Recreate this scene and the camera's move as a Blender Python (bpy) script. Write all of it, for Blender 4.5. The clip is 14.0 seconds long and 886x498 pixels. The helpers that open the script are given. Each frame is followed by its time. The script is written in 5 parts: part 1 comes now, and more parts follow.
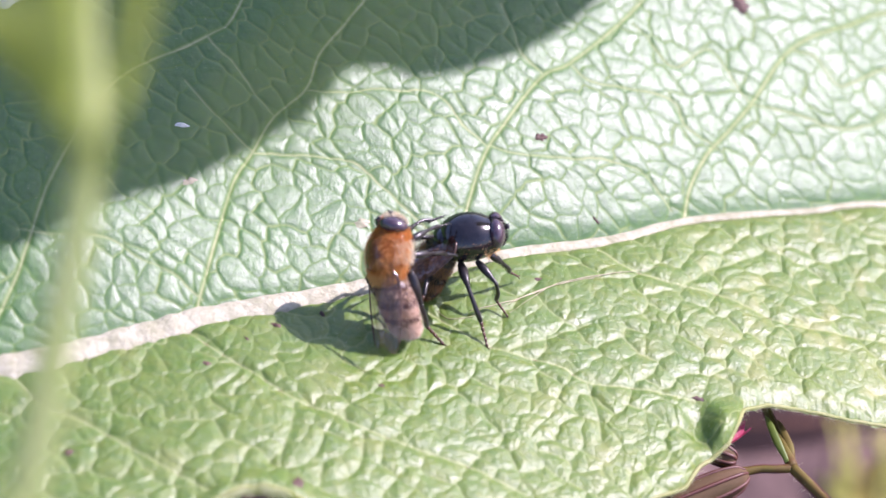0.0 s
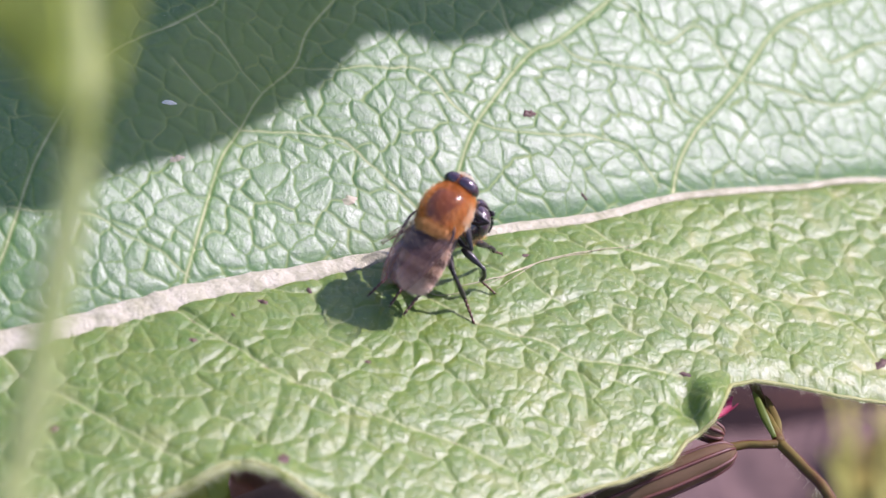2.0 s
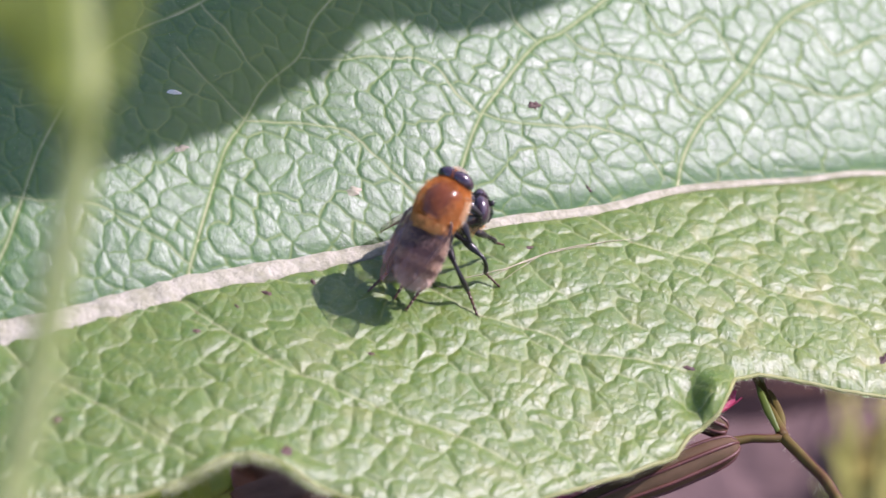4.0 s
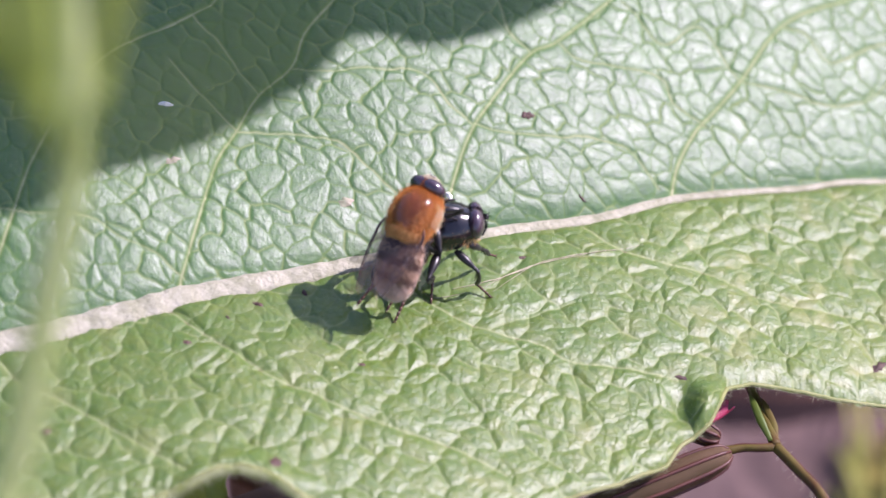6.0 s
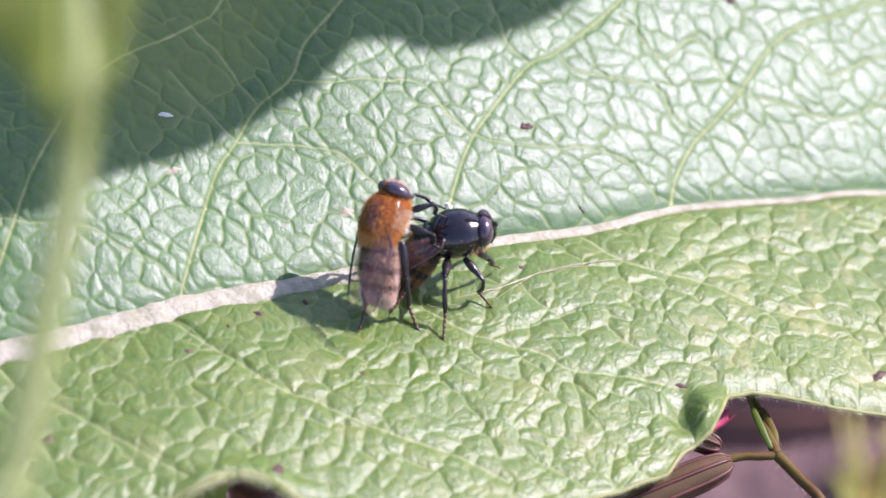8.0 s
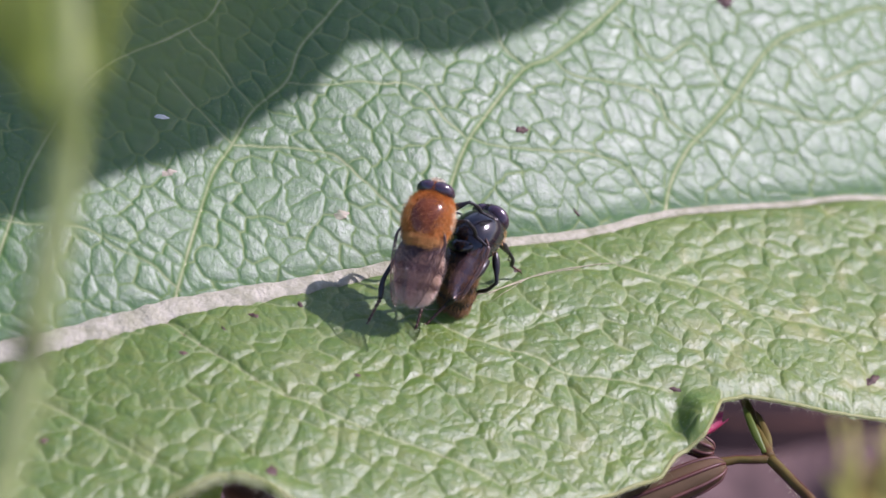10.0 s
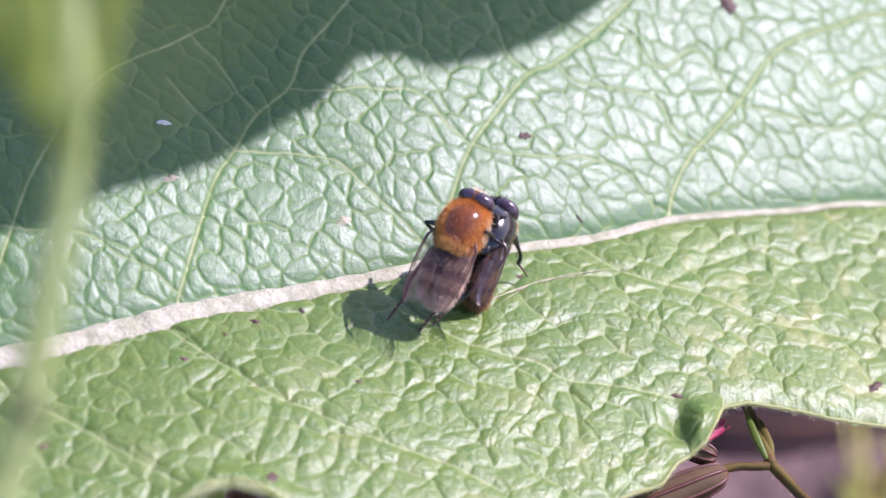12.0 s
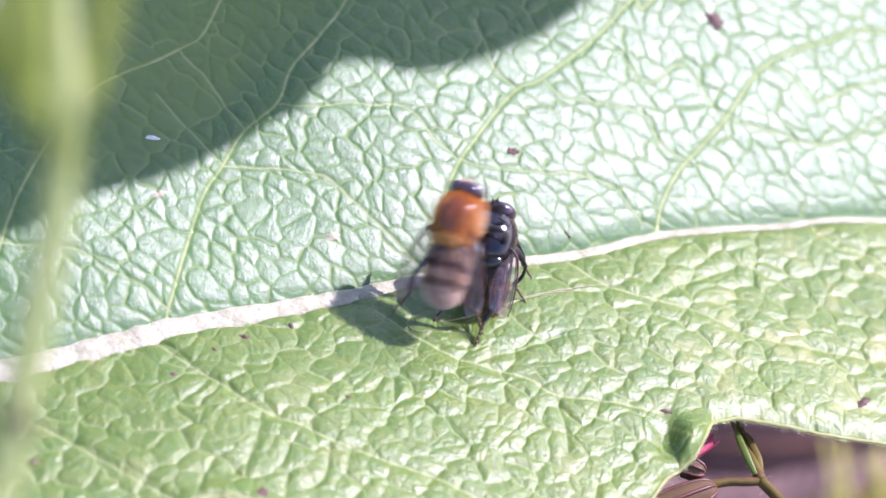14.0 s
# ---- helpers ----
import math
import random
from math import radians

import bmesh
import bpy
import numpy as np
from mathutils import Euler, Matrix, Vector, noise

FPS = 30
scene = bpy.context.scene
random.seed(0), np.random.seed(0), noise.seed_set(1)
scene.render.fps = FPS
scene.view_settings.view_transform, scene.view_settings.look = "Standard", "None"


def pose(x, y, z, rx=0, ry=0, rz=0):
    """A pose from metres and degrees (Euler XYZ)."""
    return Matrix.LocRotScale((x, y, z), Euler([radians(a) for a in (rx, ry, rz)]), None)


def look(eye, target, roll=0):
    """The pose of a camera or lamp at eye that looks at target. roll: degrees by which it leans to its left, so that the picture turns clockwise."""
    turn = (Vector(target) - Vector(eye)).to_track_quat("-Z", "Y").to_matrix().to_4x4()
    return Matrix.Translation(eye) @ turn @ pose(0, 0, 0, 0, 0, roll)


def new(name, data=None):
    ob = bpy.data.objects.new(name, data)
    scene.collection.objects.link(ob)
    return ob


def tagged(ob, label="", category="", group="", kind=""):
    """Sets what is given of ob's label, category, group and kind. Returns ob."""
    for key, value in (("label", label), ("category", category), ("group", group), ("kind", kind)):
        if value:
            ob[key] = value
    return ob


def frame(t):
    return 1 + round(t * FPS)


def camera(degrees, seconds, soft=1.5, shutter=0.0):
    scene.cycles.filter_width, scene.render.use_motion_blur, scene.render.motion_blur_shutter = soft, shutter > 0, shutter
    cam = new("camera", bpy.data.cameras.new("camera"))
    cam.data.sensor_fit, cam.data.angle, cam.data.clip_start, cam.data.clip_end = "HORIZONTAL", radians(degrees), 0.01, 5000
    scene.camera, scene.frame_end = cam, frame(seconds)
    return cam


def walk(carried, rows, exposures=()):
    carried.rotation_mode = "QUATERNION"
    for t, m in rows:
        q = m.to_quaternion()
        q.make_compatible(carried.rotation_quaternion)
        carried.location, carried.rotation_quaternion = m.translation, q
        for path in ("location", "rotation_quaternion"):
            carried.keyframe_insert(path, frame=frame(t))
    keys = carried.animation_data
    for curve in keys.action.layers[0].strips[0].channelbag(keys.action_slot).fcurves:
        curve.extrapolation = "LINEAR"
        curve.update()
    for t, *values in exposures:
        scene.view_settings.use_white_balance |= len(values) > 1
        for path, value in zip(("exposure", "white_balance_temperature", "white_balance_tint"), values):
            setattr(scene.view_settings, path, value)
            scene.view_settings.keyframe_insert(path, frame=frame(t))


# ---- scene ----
# ---------------------------------------------------------------- camera
cam = camera(8.0, 14.0, soft=1.5, shutter=0.5)
walk(cam, [
    (0, pose(-0.01198, -0.35131, 0.54126, 39.958, -0.939, -0.607)),
    (0.5, pose(-0.01109, -0.35200, 0.54191, 39.970, -0.879, -0.573)),
    (1, pose(-0.00832, -0.35149, 0.54286, 39.904, -0.671, -0.393)),
    (1.5, pose(-0.00438, -0.35267, 0.54253, 39.982, -0.257, -0.312)),
    (2, pose(-0.00651, -0.35239, 0.54169, 39.802, -0.492, -0.425)),
    (2.5, pose(-0.01360, -0.35254, 0.54116, 39.984, -1.192, -0.762)),
    (3, pose(-0.01025, -0.35169, 0.54235, 39.799, -0.882, -0.561)),
    (3.2, pose(-0.01195, -0.35094, 0.54226, 39.643, -1.126, -0.534)),
    (5.3, pose(0.00214, -0.34944, 0.54292, 39.406, 0.084, 0.223)),
    (5.5, pose(-0.00246, -0.35221, 0.54195, 39.802, -0.268, -0.060)),
    (6, pose(0.00055, -0.34961, 0.54372, 39.460, -0.058, 0.159)),
    (6.5, pose(-0.00000, -0.35353, 0.54132, 40.000, -0.000, 0.000)),
    (7, pose(0.00006, -0.35488, 0.54082, 40.186, 0.040, -0.043)),
    (7.5, pose(-0.00196, -0.35182, 0.54222, 39.821, -0.214, -0.070)),
    (8, pose(-0.00212, -0.35501, 0.53975, 40.249, -0.128, -0.193)),
    (8.2, pose(-0.00346, -0.35325, 0.54072, 40.056, -0.254, -0.213)),
    (10.3, pose(-0.00077, -0.35594, 0.54074, 40.283, -0.233, 0.114)),
    (10.5, pose(-0.00240, -0.35298, 0.54140, 39.842, -0.443, 0.095)),
    (11, pose(-0.00204, -0.35498, 0.54088, 40.222, -0.377, 0.020)),
    (11.5, pose(-0.00371, -0.35500, 0.53987, 40.304, -0.526, -0.041)),
    (12, pose(0.00222, -0.35494, 0.54134, 40.218, 0.006, 0.310)),
    (12.5, pose(0.00466, -0.35929, 0.53934, 40.518, 0.334, 0.253)),
    (13, pose(-0.00092, -0.35554, 0.53993, 40.472, -0.279, -0.000)),
    (13.5, pose(-0.00210, -0.35261, 0.54190, 40.094, -0.466, 0.049)),
    (14, pose(-0.00153, -0.35568, 0.54016, 40.495, -0.374, -0.005)),
], exposures=((0, 1.05, 6150, 34), (0.5, 0.87, 6150, 34), (1.0, 0.79, 6150, 34), (1.5, 0.77, 6150, 34), (2.0, 0.79, 6150, 34), (3.2, 0.75, 6150, 34), (5.3, 0.63, 6150, 34), (5.5, 0.63, 6150, 34),
               (6.5, 0.85, 6100, 34), (7.5, 0.93, 6100, 34), (8.2, 0.88, 6100, 34), (10.3, 0.35, 6000, 32), (10.5, 0.36, 6000, 32), (11.0, 0.50, 6000, 32), (12.0, 0.88, 5950, 33), (12.5, 0.99, 5950, 33),
               (13.0, 1.21, 5900, 35), (13.5, 1.23, 5900, 35), (14.0, 1.18, 5900, 35)))
cam.data.dof.use_dof = True
cam.data.dof.focus_distance = 0.547
cam.data.dof.aperture_fstop = 27.0

# ---------------------------------------------------------------- light
SUN_AZ, SUN_EL = 66.0, 40.0          # degrees clockwise from +y, and above the horizon
sun_way = Vector((math.sin(radians(SUN_AZ)) * math.cos(radians(SUN_EL)),
                  math.cos(radians(SUN_AZ)) * math.cos(radians(SUN_EL)), math.sin(radians(SUN_EL))))
world = bpy.data.worlds.new("sky")
scene.world = world
world.use_nodes = True
wn = world.node_tree.nodes
sky = wn.new("ShaderNodeTexSky")
sky.sky_type = "NISHITA"
sky.sun_disc = False
sky.sun_elevation = radians(SUN_EL)
sky.sun_rotation = radians(SUN_AZ)
world.node_tree.links.new(sky.outputs[0], wn["Background"].inputs[0])
wn["Background"].inputs[1].default_value = 0.15
sun = new("sun", bpy.data.lights.new("sun", "SUN"))
sun.data.energy = 4.6
sun.data.angle = radians(0.55)
sun.data.color = (1.0, 0.955, 0.94)
sun.matrix_world = look(sun_way, (0, 0, 0))

MM = 0.001
LEAF_Z = 120.0                       # height of the midrib above the soil, mm
LEAN = Matrix.Translation((0, 0, 0.12)) @ Matrix.Rotation(radians(-8), 4, "X") @ Matrix.Translation((0, 0, -0.12))

# ---------------------------------------------------------------- materials
class Nodes:
    """A thin wrapper to wire a material's nodes."""

    def __init__(self, name):
        self.mat = bpy.data.materials.new(name)
        self.mat.use_nodes = True
        self.tree = self.mat.node_tree
        self.bsdf = self.tree.nodes["Principled BSDF"]
        self.out = self.tree.nodes["Material Output"]

    def add(self, kind, **inputs):
        n = self.tree.nodes.new(kind)
        for key, value in inputs.items():
            self.put(n, key, value)
        return n

    def put(self, n, key, value):
        socket = n.inputs[int(key[1:])] if key[0] == "i" and key[1:].isdigit() else n.inputs[key.replace("_", " ")]
        if hasattr(value, "links"):
            self.tree.links.new(value, socket)
        else:
            socket.default_value = value

    def noise(self, scale, detail=4.0, rough=0.55, vec=None):
        n = self.add("ShaderNodeTexNoise", Scale=scale, Detail=detail, Roughness=rough)
        if vec is not None:
            self.put(n, "Vector", vec)
        return n.outputs[0]

    def ramp(self, fac, *stops):
        n = self.add("ShaderNodeValToRGB", Fac=fac)
        e = n.color_ramp.elements
        while len(e) < len(stops):
            e.new(0.5)
        for el, (p, c) in zip(e, stops):
            el.position, el.color = p, c
        return n.outputs[0]

    def mix(self, fac, a, b):
        n = self.tree.nodes.new("ShaderNodeMix")
        n.data_type = "RGBA"
        for s, v in ((n.inputs[0], fac), (n.inputs[6], a), (n.inputs[7], b)):
            if hasattr(v, "links"):
                self.tree.links.new(v, s)
            else:
                s.default_value = v
        return n.outputs[2]

    def math(self, op, a, b=0.0):
        n = self.tree.nodes.new("ShaderNodeMath")
        n.operation = op
        for s, v in ((n.inputs[0], a), (n.inputs[1], b)):
            if hasattr(v, "links"):
                self.tree.links.new(v, s)
            else:
                s.default_value = v
        return n.outputs[0]

    def attr(self, name):
        n = self.tree.nodes.new("ShaderNodeAttribute")
        n.attribute_name = name
        return n.outputs[2]

    def coords(self):
        return self.tree.nodes.new("ShaderNodeTexCoord").outputs["Object"]

    def bump(self, height, strength, distance):
        return self.add("ShaderNodeBump", Height=height, Strength=strength, Distance=distance).outputs[0]

    def set(self, **inputs):
        for key, value in inputs.items():
            self.put(self.bsdf, key, value)
        return self

    def translucent(self, colour, share):
        t = self.add("ShaderNodeBsdfTranslucent", Color=colour)
        m = self.add("ShaderNodeMixShader", Fac=share)
        self.tree.links.new(self.bsdf.outputs[0], m.inputs[1])
        self.tree.links.new(t.outputs[0], m.inputs[2])
        self.tree.links.new(m.outputs[0], self.out.inputs[0])
        return self


def leaf_material(name, share):
    m = Nodes(name)
    co = m.coords()
    vein, half, blot, groove = m.attr("vein"), m.attr("lower"), m.attr("stain"), m.attr("groove")
    big = m.noise(60.0, 3.0, 0.5, co)
    mid = m.noise(420.0, 5.0, 0.6, co)
    fine = m.noise(2600.0, 3.0, 0.6, co)
    up = m.ramp(big, (0.3, (0.043, 0.126, 0.022, 1)), (0.7, (0.062, 0.162, 0.034, 1)))
    low = m.ramp(big, (0.3, (0.068, 0.143, 0.006, 1)), (0.7, (0.122, 0.190, 0.012, 1)))
    green = m.mix(half, up, low)
    patch = m.ramp(m.noise(620.0, 4.0, 0.6, co), (0.40, (0, 0, 0, 1)), (0.66, (1, 1, 1, 1)))
    green = m.mix(m.math("MULTIPLY", m.math("MULTIPLY", patch, half), 0.4), green, (0.200, 0.212, 0.034, 1))
    mottle = m.ramp(m.noise(1500.0, 4.0, 0.65, co), (0.42, (0, 0, 0, 1)), (0.62, (1, 1, 1, 1)))
    green = m.mix(m.math("MULTIPLY", mottle, 0.55), green, m.mix(half, (0.020, 0.078, 0.018, 1), (0.060, 0.130, 0.020, 1)))
    # fine pale mottle that also paints in tiny glints at the hair bases
    glint_speck = m.ramp(fine, (0.60, (0, 0, 0, 1)), (0.72, (1, 1, 1, 1)))
    green = m.mix(m.math("MULTIPLY", glint_speck, 0.26), green, (0.30, 0.42, 0.14, 1))
    green = m.mix(m.math("MULTIPLY", groove, 0.85), green, m.mix(half, (0.090, 0.185, 0.020, 1), (0.165, 0.225, 0.060, 1)))
    green = m.mix(vein, green, m.mix(half, (0.43, 0.44, 0.24, 1), (0.44, 0.48, 0.24, 1)))
    green = m.mix(blot, green, (0.34, 0.33, 0.12, 1))
    rough = m.ramp(mid, (0.3, (0.40, 0.40, 0.40, 1)), (0.75, (0.51, 0.51, 0.51, 1)))
    rough = m.math("ADD", m.math("ADD", rough, m.math("MULTIPLY", half, 0.02)), m.math("MULTIPLY", groove, 0.2))
    grain = m.math("ADD", m.noise(6500.0, 2.0, 0.6, co), m.math("ADD", fine, m.math("MULTIPLY", m.noise(900.0, 3.0, 0.5, co), 0.7)))
    bump = m.bump(grain, m.math("ADD", 0.29, m.math("MULTIPLY", half, 0.10)), 0.00009)
    m.set(Base_Color=green, Roughness=rough, Normal=bump, Specular_IOR_Level=m.math("SUBTRACT", m.math("ADD", 0.77, m.math("MULTIPLY", half, 0.14)), m.math("MULTIPLY", groove, 0.6)))
    return m.translucent(m.mix(vein, (0.22, 0.36, 0.05, 1), (0.40, 0.48, 0.15, 1)), share).mat


def plain(name, a, b, scale, rough=0.5, bump=0.0, distance=0.0001, spec=0.5):
    m = Nodes(name)
    co = m.coords()
    n = m.noise(scale, 5.0, 0.6, co)
    m.set(Base_Color=m.ramp(n, (0.3, a), (0.7, b)), Roughness=rough, Specular_IOR_Level=spec)
    if bump:
        m.set(Normal=m.bump(m.noise(scale * 3, 4.0, 0.6, co), bump, distance))
    return m


LEAF = leaf_material("leaf_green", 0.24)
LEAF_THIN = leaf_material("leaf_green_thin", 0.5)
EDGE = plain("leaf_edge_yellow", (0.22, 0.25, 0.07, 1), (0.36, 0.36, 0.15, 1), 400.0, 0.6).translucent((0.45, 0.5, 0.1, 1), 0.3).mat
CURL = plain("leaf_curl_green", (0.10, 0.16, 0.015, 1), (0.21, 0.24, 0.035, 1), 260.0, 0.7, spec=0.2).translucent((0.3, 0.4, 0.05, 1), 0.35).mat
RED_BROWN = plain("red_brown", (0.06, 0.022, 0.012, 1), (0.17, 0.07, 0.035, 1), 160.0, 0.75, 0.4, 0.0003).mat
MIDRIB = plain("midrib_cream", (0.25, 0.25, 0.15, 1), (0.47, 0.44, 0.33, 1), 700.0, 0.6, 1.0, 0.00025, spec=0.3).translucent((0.5, 0.5, 0.3, 1), 0.1).mat
VEIN = plain("vein_pale", (0.24, 0.29, 0.10, 1), (0.47, 0.47, 0.27, 1), 700.0, 0.6, 0.4, 0.00005, spec=0.2).mat
VEIN_TAN = plain("vein_tan", (0.17, 0.19, 0.07, 1), (0.28, 0.25, 0.13, 1), 500.0, 0.65, spec=0.2).mat
HAIR = plain("hair_pale", (0.55, 0.60, 0.38, 1), (0.75, 0.76, 0.55, 1), 300.0, 0.4).translucent((0.8, 0.85, 0.5, 1), 0.55).mat
STAIN = plain("scab_brown", (0.030, 0.014, 0.010, 1), (0.10, 0.05, 0.034, 1), 1500.0, 0.7, 0.4).mat
STAIN_PINK = plain("scab_pink", (0.20, 0.215, 0.12, 1), (0.30, 0.25, 0.17, 1), 900.0, 0.6).mat
FLECK_WHITE = plain("fleck_white", (0.6, 0.58, 0.5, 1), (0.8, 0.78, 0.7, 1), 900.0, 0.6).mat
STRAW = plain("straw", (0.22, 0.21, 0.10, 1), (0.42, 0.37, 0.24, 1), 800.0, 0.5).mat
GRASS = plain("grass_green", (0.21, 0.27, 0.04, 1), (0.29, 0.34, 0.08, 1), 200.0, 0.6, spec=0.2).translucent((0.40, 0.52, 0.05, 1), 0.4).mat
STALK = plain("grass_stalk_pale", (0.28, 0.35, 0.11, 1), (0.42, 0.46, 0.22, 1), 200.0, 0.6, spec=0.2).translucent((0.5, 0.6, 0.25, 1), 0.4).mat
SOIL = plain("soil", (0.066, 0.038, 0.032, 1), (0.172, 0.108, 0.096, 1), 60.0, 0.9, 0.6, 0.004).mat
MOSS = plain("moss_olive", (0.16, 0.130, 0.028, 1), (0.33, 0.275, 0.085, 1), 110.0, 0.95, 0.5, 0.001, spec=0.1).mat
# dark brown that stands in for shade on the soil
SOIL_SHADE = plain("soil_shade_brown", (0.022, 0.013, 0.013, 1), (0.055, 0.033, 0.031, 1), 90.0, 0.85, spec=0.15).mat
CALYX = plain("calyx_sage", (0.075, 0.054, 0.024, 1), (0.155, 0.095, 0.056, 1), 300.0, 0.75, spec=0.2).translucent((0.4, 0.3, 0.12, 1), 0.25).mat
RIB = plain("calyx_rib", (0.055, 0.014, 0.010, 1), (0.10, 0.03, 0.018, 1), 600.0, 0.5).mat
STEM_RED = plain("stem_red_green", (0.075, 0.026, 0.010, 1), (0.108, 0.092, 0.015, 1), 420.0, 0.6, spec=0.25).mat
BRACT = plain("bract_green", (0.085, 0.125, 0.012, 1), (0.15, 0.195, 0.025, 1), 300.0, 0.5).translucent((0.2, 0.3, 0.03, 1), 0.3).mat
WEED = plain("weed_yellow_green", (0.27, 0.27, 0.05, 1), (0.42, 0.39, 0.11, 1), 60.0, 0.7).translucent((0.5, 0.5, 0.1, 1), 0.3).mat
PINK = plain("petal_pink", (0.5, 0.07, 0.16, 1), (0.65, 0.14, 0.25, 1), 500.0, 0.5).translucent((0.7, 0.12, 0.25, 1), 0.35).mat
# insects
FUR_ORANGE = plain("fur_orange", (0.43, 0.135, 0.016, 1), (0.72, 0.30, 0.055, 1), 900.0, 0.5).translucent((0.8, 0.36, 0.08, 1), 0.4).mat
FUR_BROWN = plain("fur_brown", (0.26, 0.07, 0.012, 1), (0.40, 0.125, 0.02, 1), 900.0, 0.42).translucent((0.6, 0.2, 0.03, 1), 0.25).mat
FUR_PALE = plain("fur_pale", (0.62, 0.52, 0.33, 1), (0.82, 0.74, 0.56, 1), 900.0, 0.55).translucent((0.8, 0.7, 0.5, 1), 0.3).mat
FUR_CREAM = plain("fur_cream", (0.62, 0.44, 0.33, 1), (0.82, 0.66, 0.54, 1), 900.0, 0.55).translucent((0.8, 0.6, 0.45, 1), 0.3).mat
FUR_GOLD = plain("fur_gold", (0.55, 0.26, 0.06, 1), (0.75, 0.42, 0.14, 1), 900.0, 0.5).translucent((0.85, 0.55, 0.2, 1), 0.3).mat
FUR_BUFF = plain("fur_buff", (0.36, 0.21, 0.135, 1), (0.58, 0.39, 0.265, 1), 900.0, 0.55).translucent((0.7, 0.5, 0.3, 1), 0.3).mat
FUR_MAROON = plain("fur_maroon", (0.048, 0.018, 0.011, 1), (0.10, 0.042, 0.027, 1), 900.0, 0.5).translucent((0.3, 0.14, 0.1, 1), 0.25).mat
FUR_DARK = plain("fur_dark", (0.006, 0.004, 0.004, 1), (0.014, 0.010, 0.010, 1), 900.0, 0.5, spec=0.12).mat
FUR_AMBER = plain("fur_amber", (0.13, 0.058, 0.020, 1), (0.24, 0.125, 0.055, 1), 900.0, 0.5).translucent((0.6, 0.35, 0.12, 1), 0.3).mat
SHELL_BROWN = plain("shell_brown", (0.095, 0.026, 0.008, 1), (0.19, 0.054, 0.013, 1), 700.0, 0.2, 0.2, 0.00004, spec=0.5).mat
SHELL_BLACK = plain("shell_black", (0.006, 0.005, 0.006, 1), (0.014, 0.012, 0.014, 1), 1200.0, 0.13, 0.22, 0.00006, spec=0.7).mat
LEG_BLACK = plain("leg_black", (0.008, 0.007, 0.008, 1), (0.02, 0.016, 0.016, 1), 1500.0, 0.3, 0.3, 0.00004).mat
LEG_BROWN = plain("leg_brown", (0.05, 0.02, 0.012, 1), (0.10, 0.045, 0.025, 1), 1500.0, 0.35).mat
EYE = plain("eye_dark", (0.030, 0.016, 0.024, 1), (0.055, 0.032, 0.045, 1), 4000.0, 0.24, 0.08, 0.00002, spec=0.9).mat


def banded(name, dark, light, stops):
    """Abdomen skin: crosswise bands by the place along the body."""
    m = Nodes(name)
    co = m.coords()
    sep = m.add("ShaderNodeSeparateXYZ", Vector=co)
    n = m.noise(900.0, 4.0, 0.6, co)
    x = m.math("ADD", sep.outputs[0], m.math("MULTIPLY", m.math("SUBTRACT", n, 0.5), 0.0012))
    f = m.math("DIVIDE", x, -0.009)
    c = m.ramp(f, *[(p, dark if k else light) for p, k in stops])
    m.set(Base_Color=c, Roughness=0.4, Normal=m.bump(n, 0.4, 0.0001))
    return m.mat


BANDS = ((0.0, 1), (0.30, 1), (0.36, 0), (0.46, 0), (0.52, 1), (0.60, 1), (0.66, 0), (0.74, 0), (0.80, 1), (0.86, 1), (0.92, 0))
ABDOMEN_BUFF = banded("abdomen_buff", (0.050, 0.020, 0.014, 1), (0.26, 0.145, 0.090, 1), BANDS)
ABDOMEN_AMBER = banded("abdomen_amber", (0.012, 0.008, 0.007, 1), (0.08, 0.04, 0.018, 1), BANDS)


def wing_material(name, tint, share, shine):
    """A clear membrane, lightly tinted, pleated along its length so that the sun glints off it in streaks."""
    m = Nodes(name)
    co = m.coords()
    along = m.add("ShaderNodeVectorMath")
    along.operation = "MULTIPLY"
    m.put(along, "i0", co)
    along.inputs[1].default_value = (0.22, 1.0, 1.0)
    n = m.noise(350.0, 3.0, 0.5, co)
    pleat = m.bump(m.noise(1300.0, 3.0, 0.55, along.outputs[0]), 0.9, 0.0004)
    m.set(Base_Color=m.ramp(n, (0.3, tint), (0.7, tuple(min(1, c * 1.6) for c in tint[:3]) + (1,))), Roughness=0.35, Specular_IOR_Level=0.3, Normal=pleat)
    t = m.add("ShaderNodeBsdfTransparent", Color=(0.95, 0.92, 0.90, 1))
    a = m.add("ShaderNodeMixShader", Fac=share)
    m.tree.links.new(t.outputs[0], a.inputs[1])
    m.tree.links.new(m.bsdf.outputs[0], a.inputs[2])
    g = m.add("ShaderNodeBsdfGlossy", Color=(1, 0.84, 0.74, 1), Roughness=0.10, Normal=pleat)
    b = m.add("ShaderNodeMixShader", Fac=shine)
    m.tree.links.new(a.outputs[0], b.inputs[1])
    m.tree.links.new(g.outputs[0], b.inputs[2])
    m.tree.links.new(b.outputs[0], m.out.inputs[0])
    return m.mat


WING_CLEAR = wing_material("wing_clear", (0.16, 0.065, 0.035, 1), 0.15, 0.06)
WING_SMOKY = wing_material("wing_smoky", (0.10, 0.055, 0.055, 1), 0.30, 0.12)
WING_VEIN = plain("wing_vein", (0.05, 0.022, 0.013, 1), (0.11, 0.055, 0.03, 1), 900.0, 0.18, spec=0.9).mat

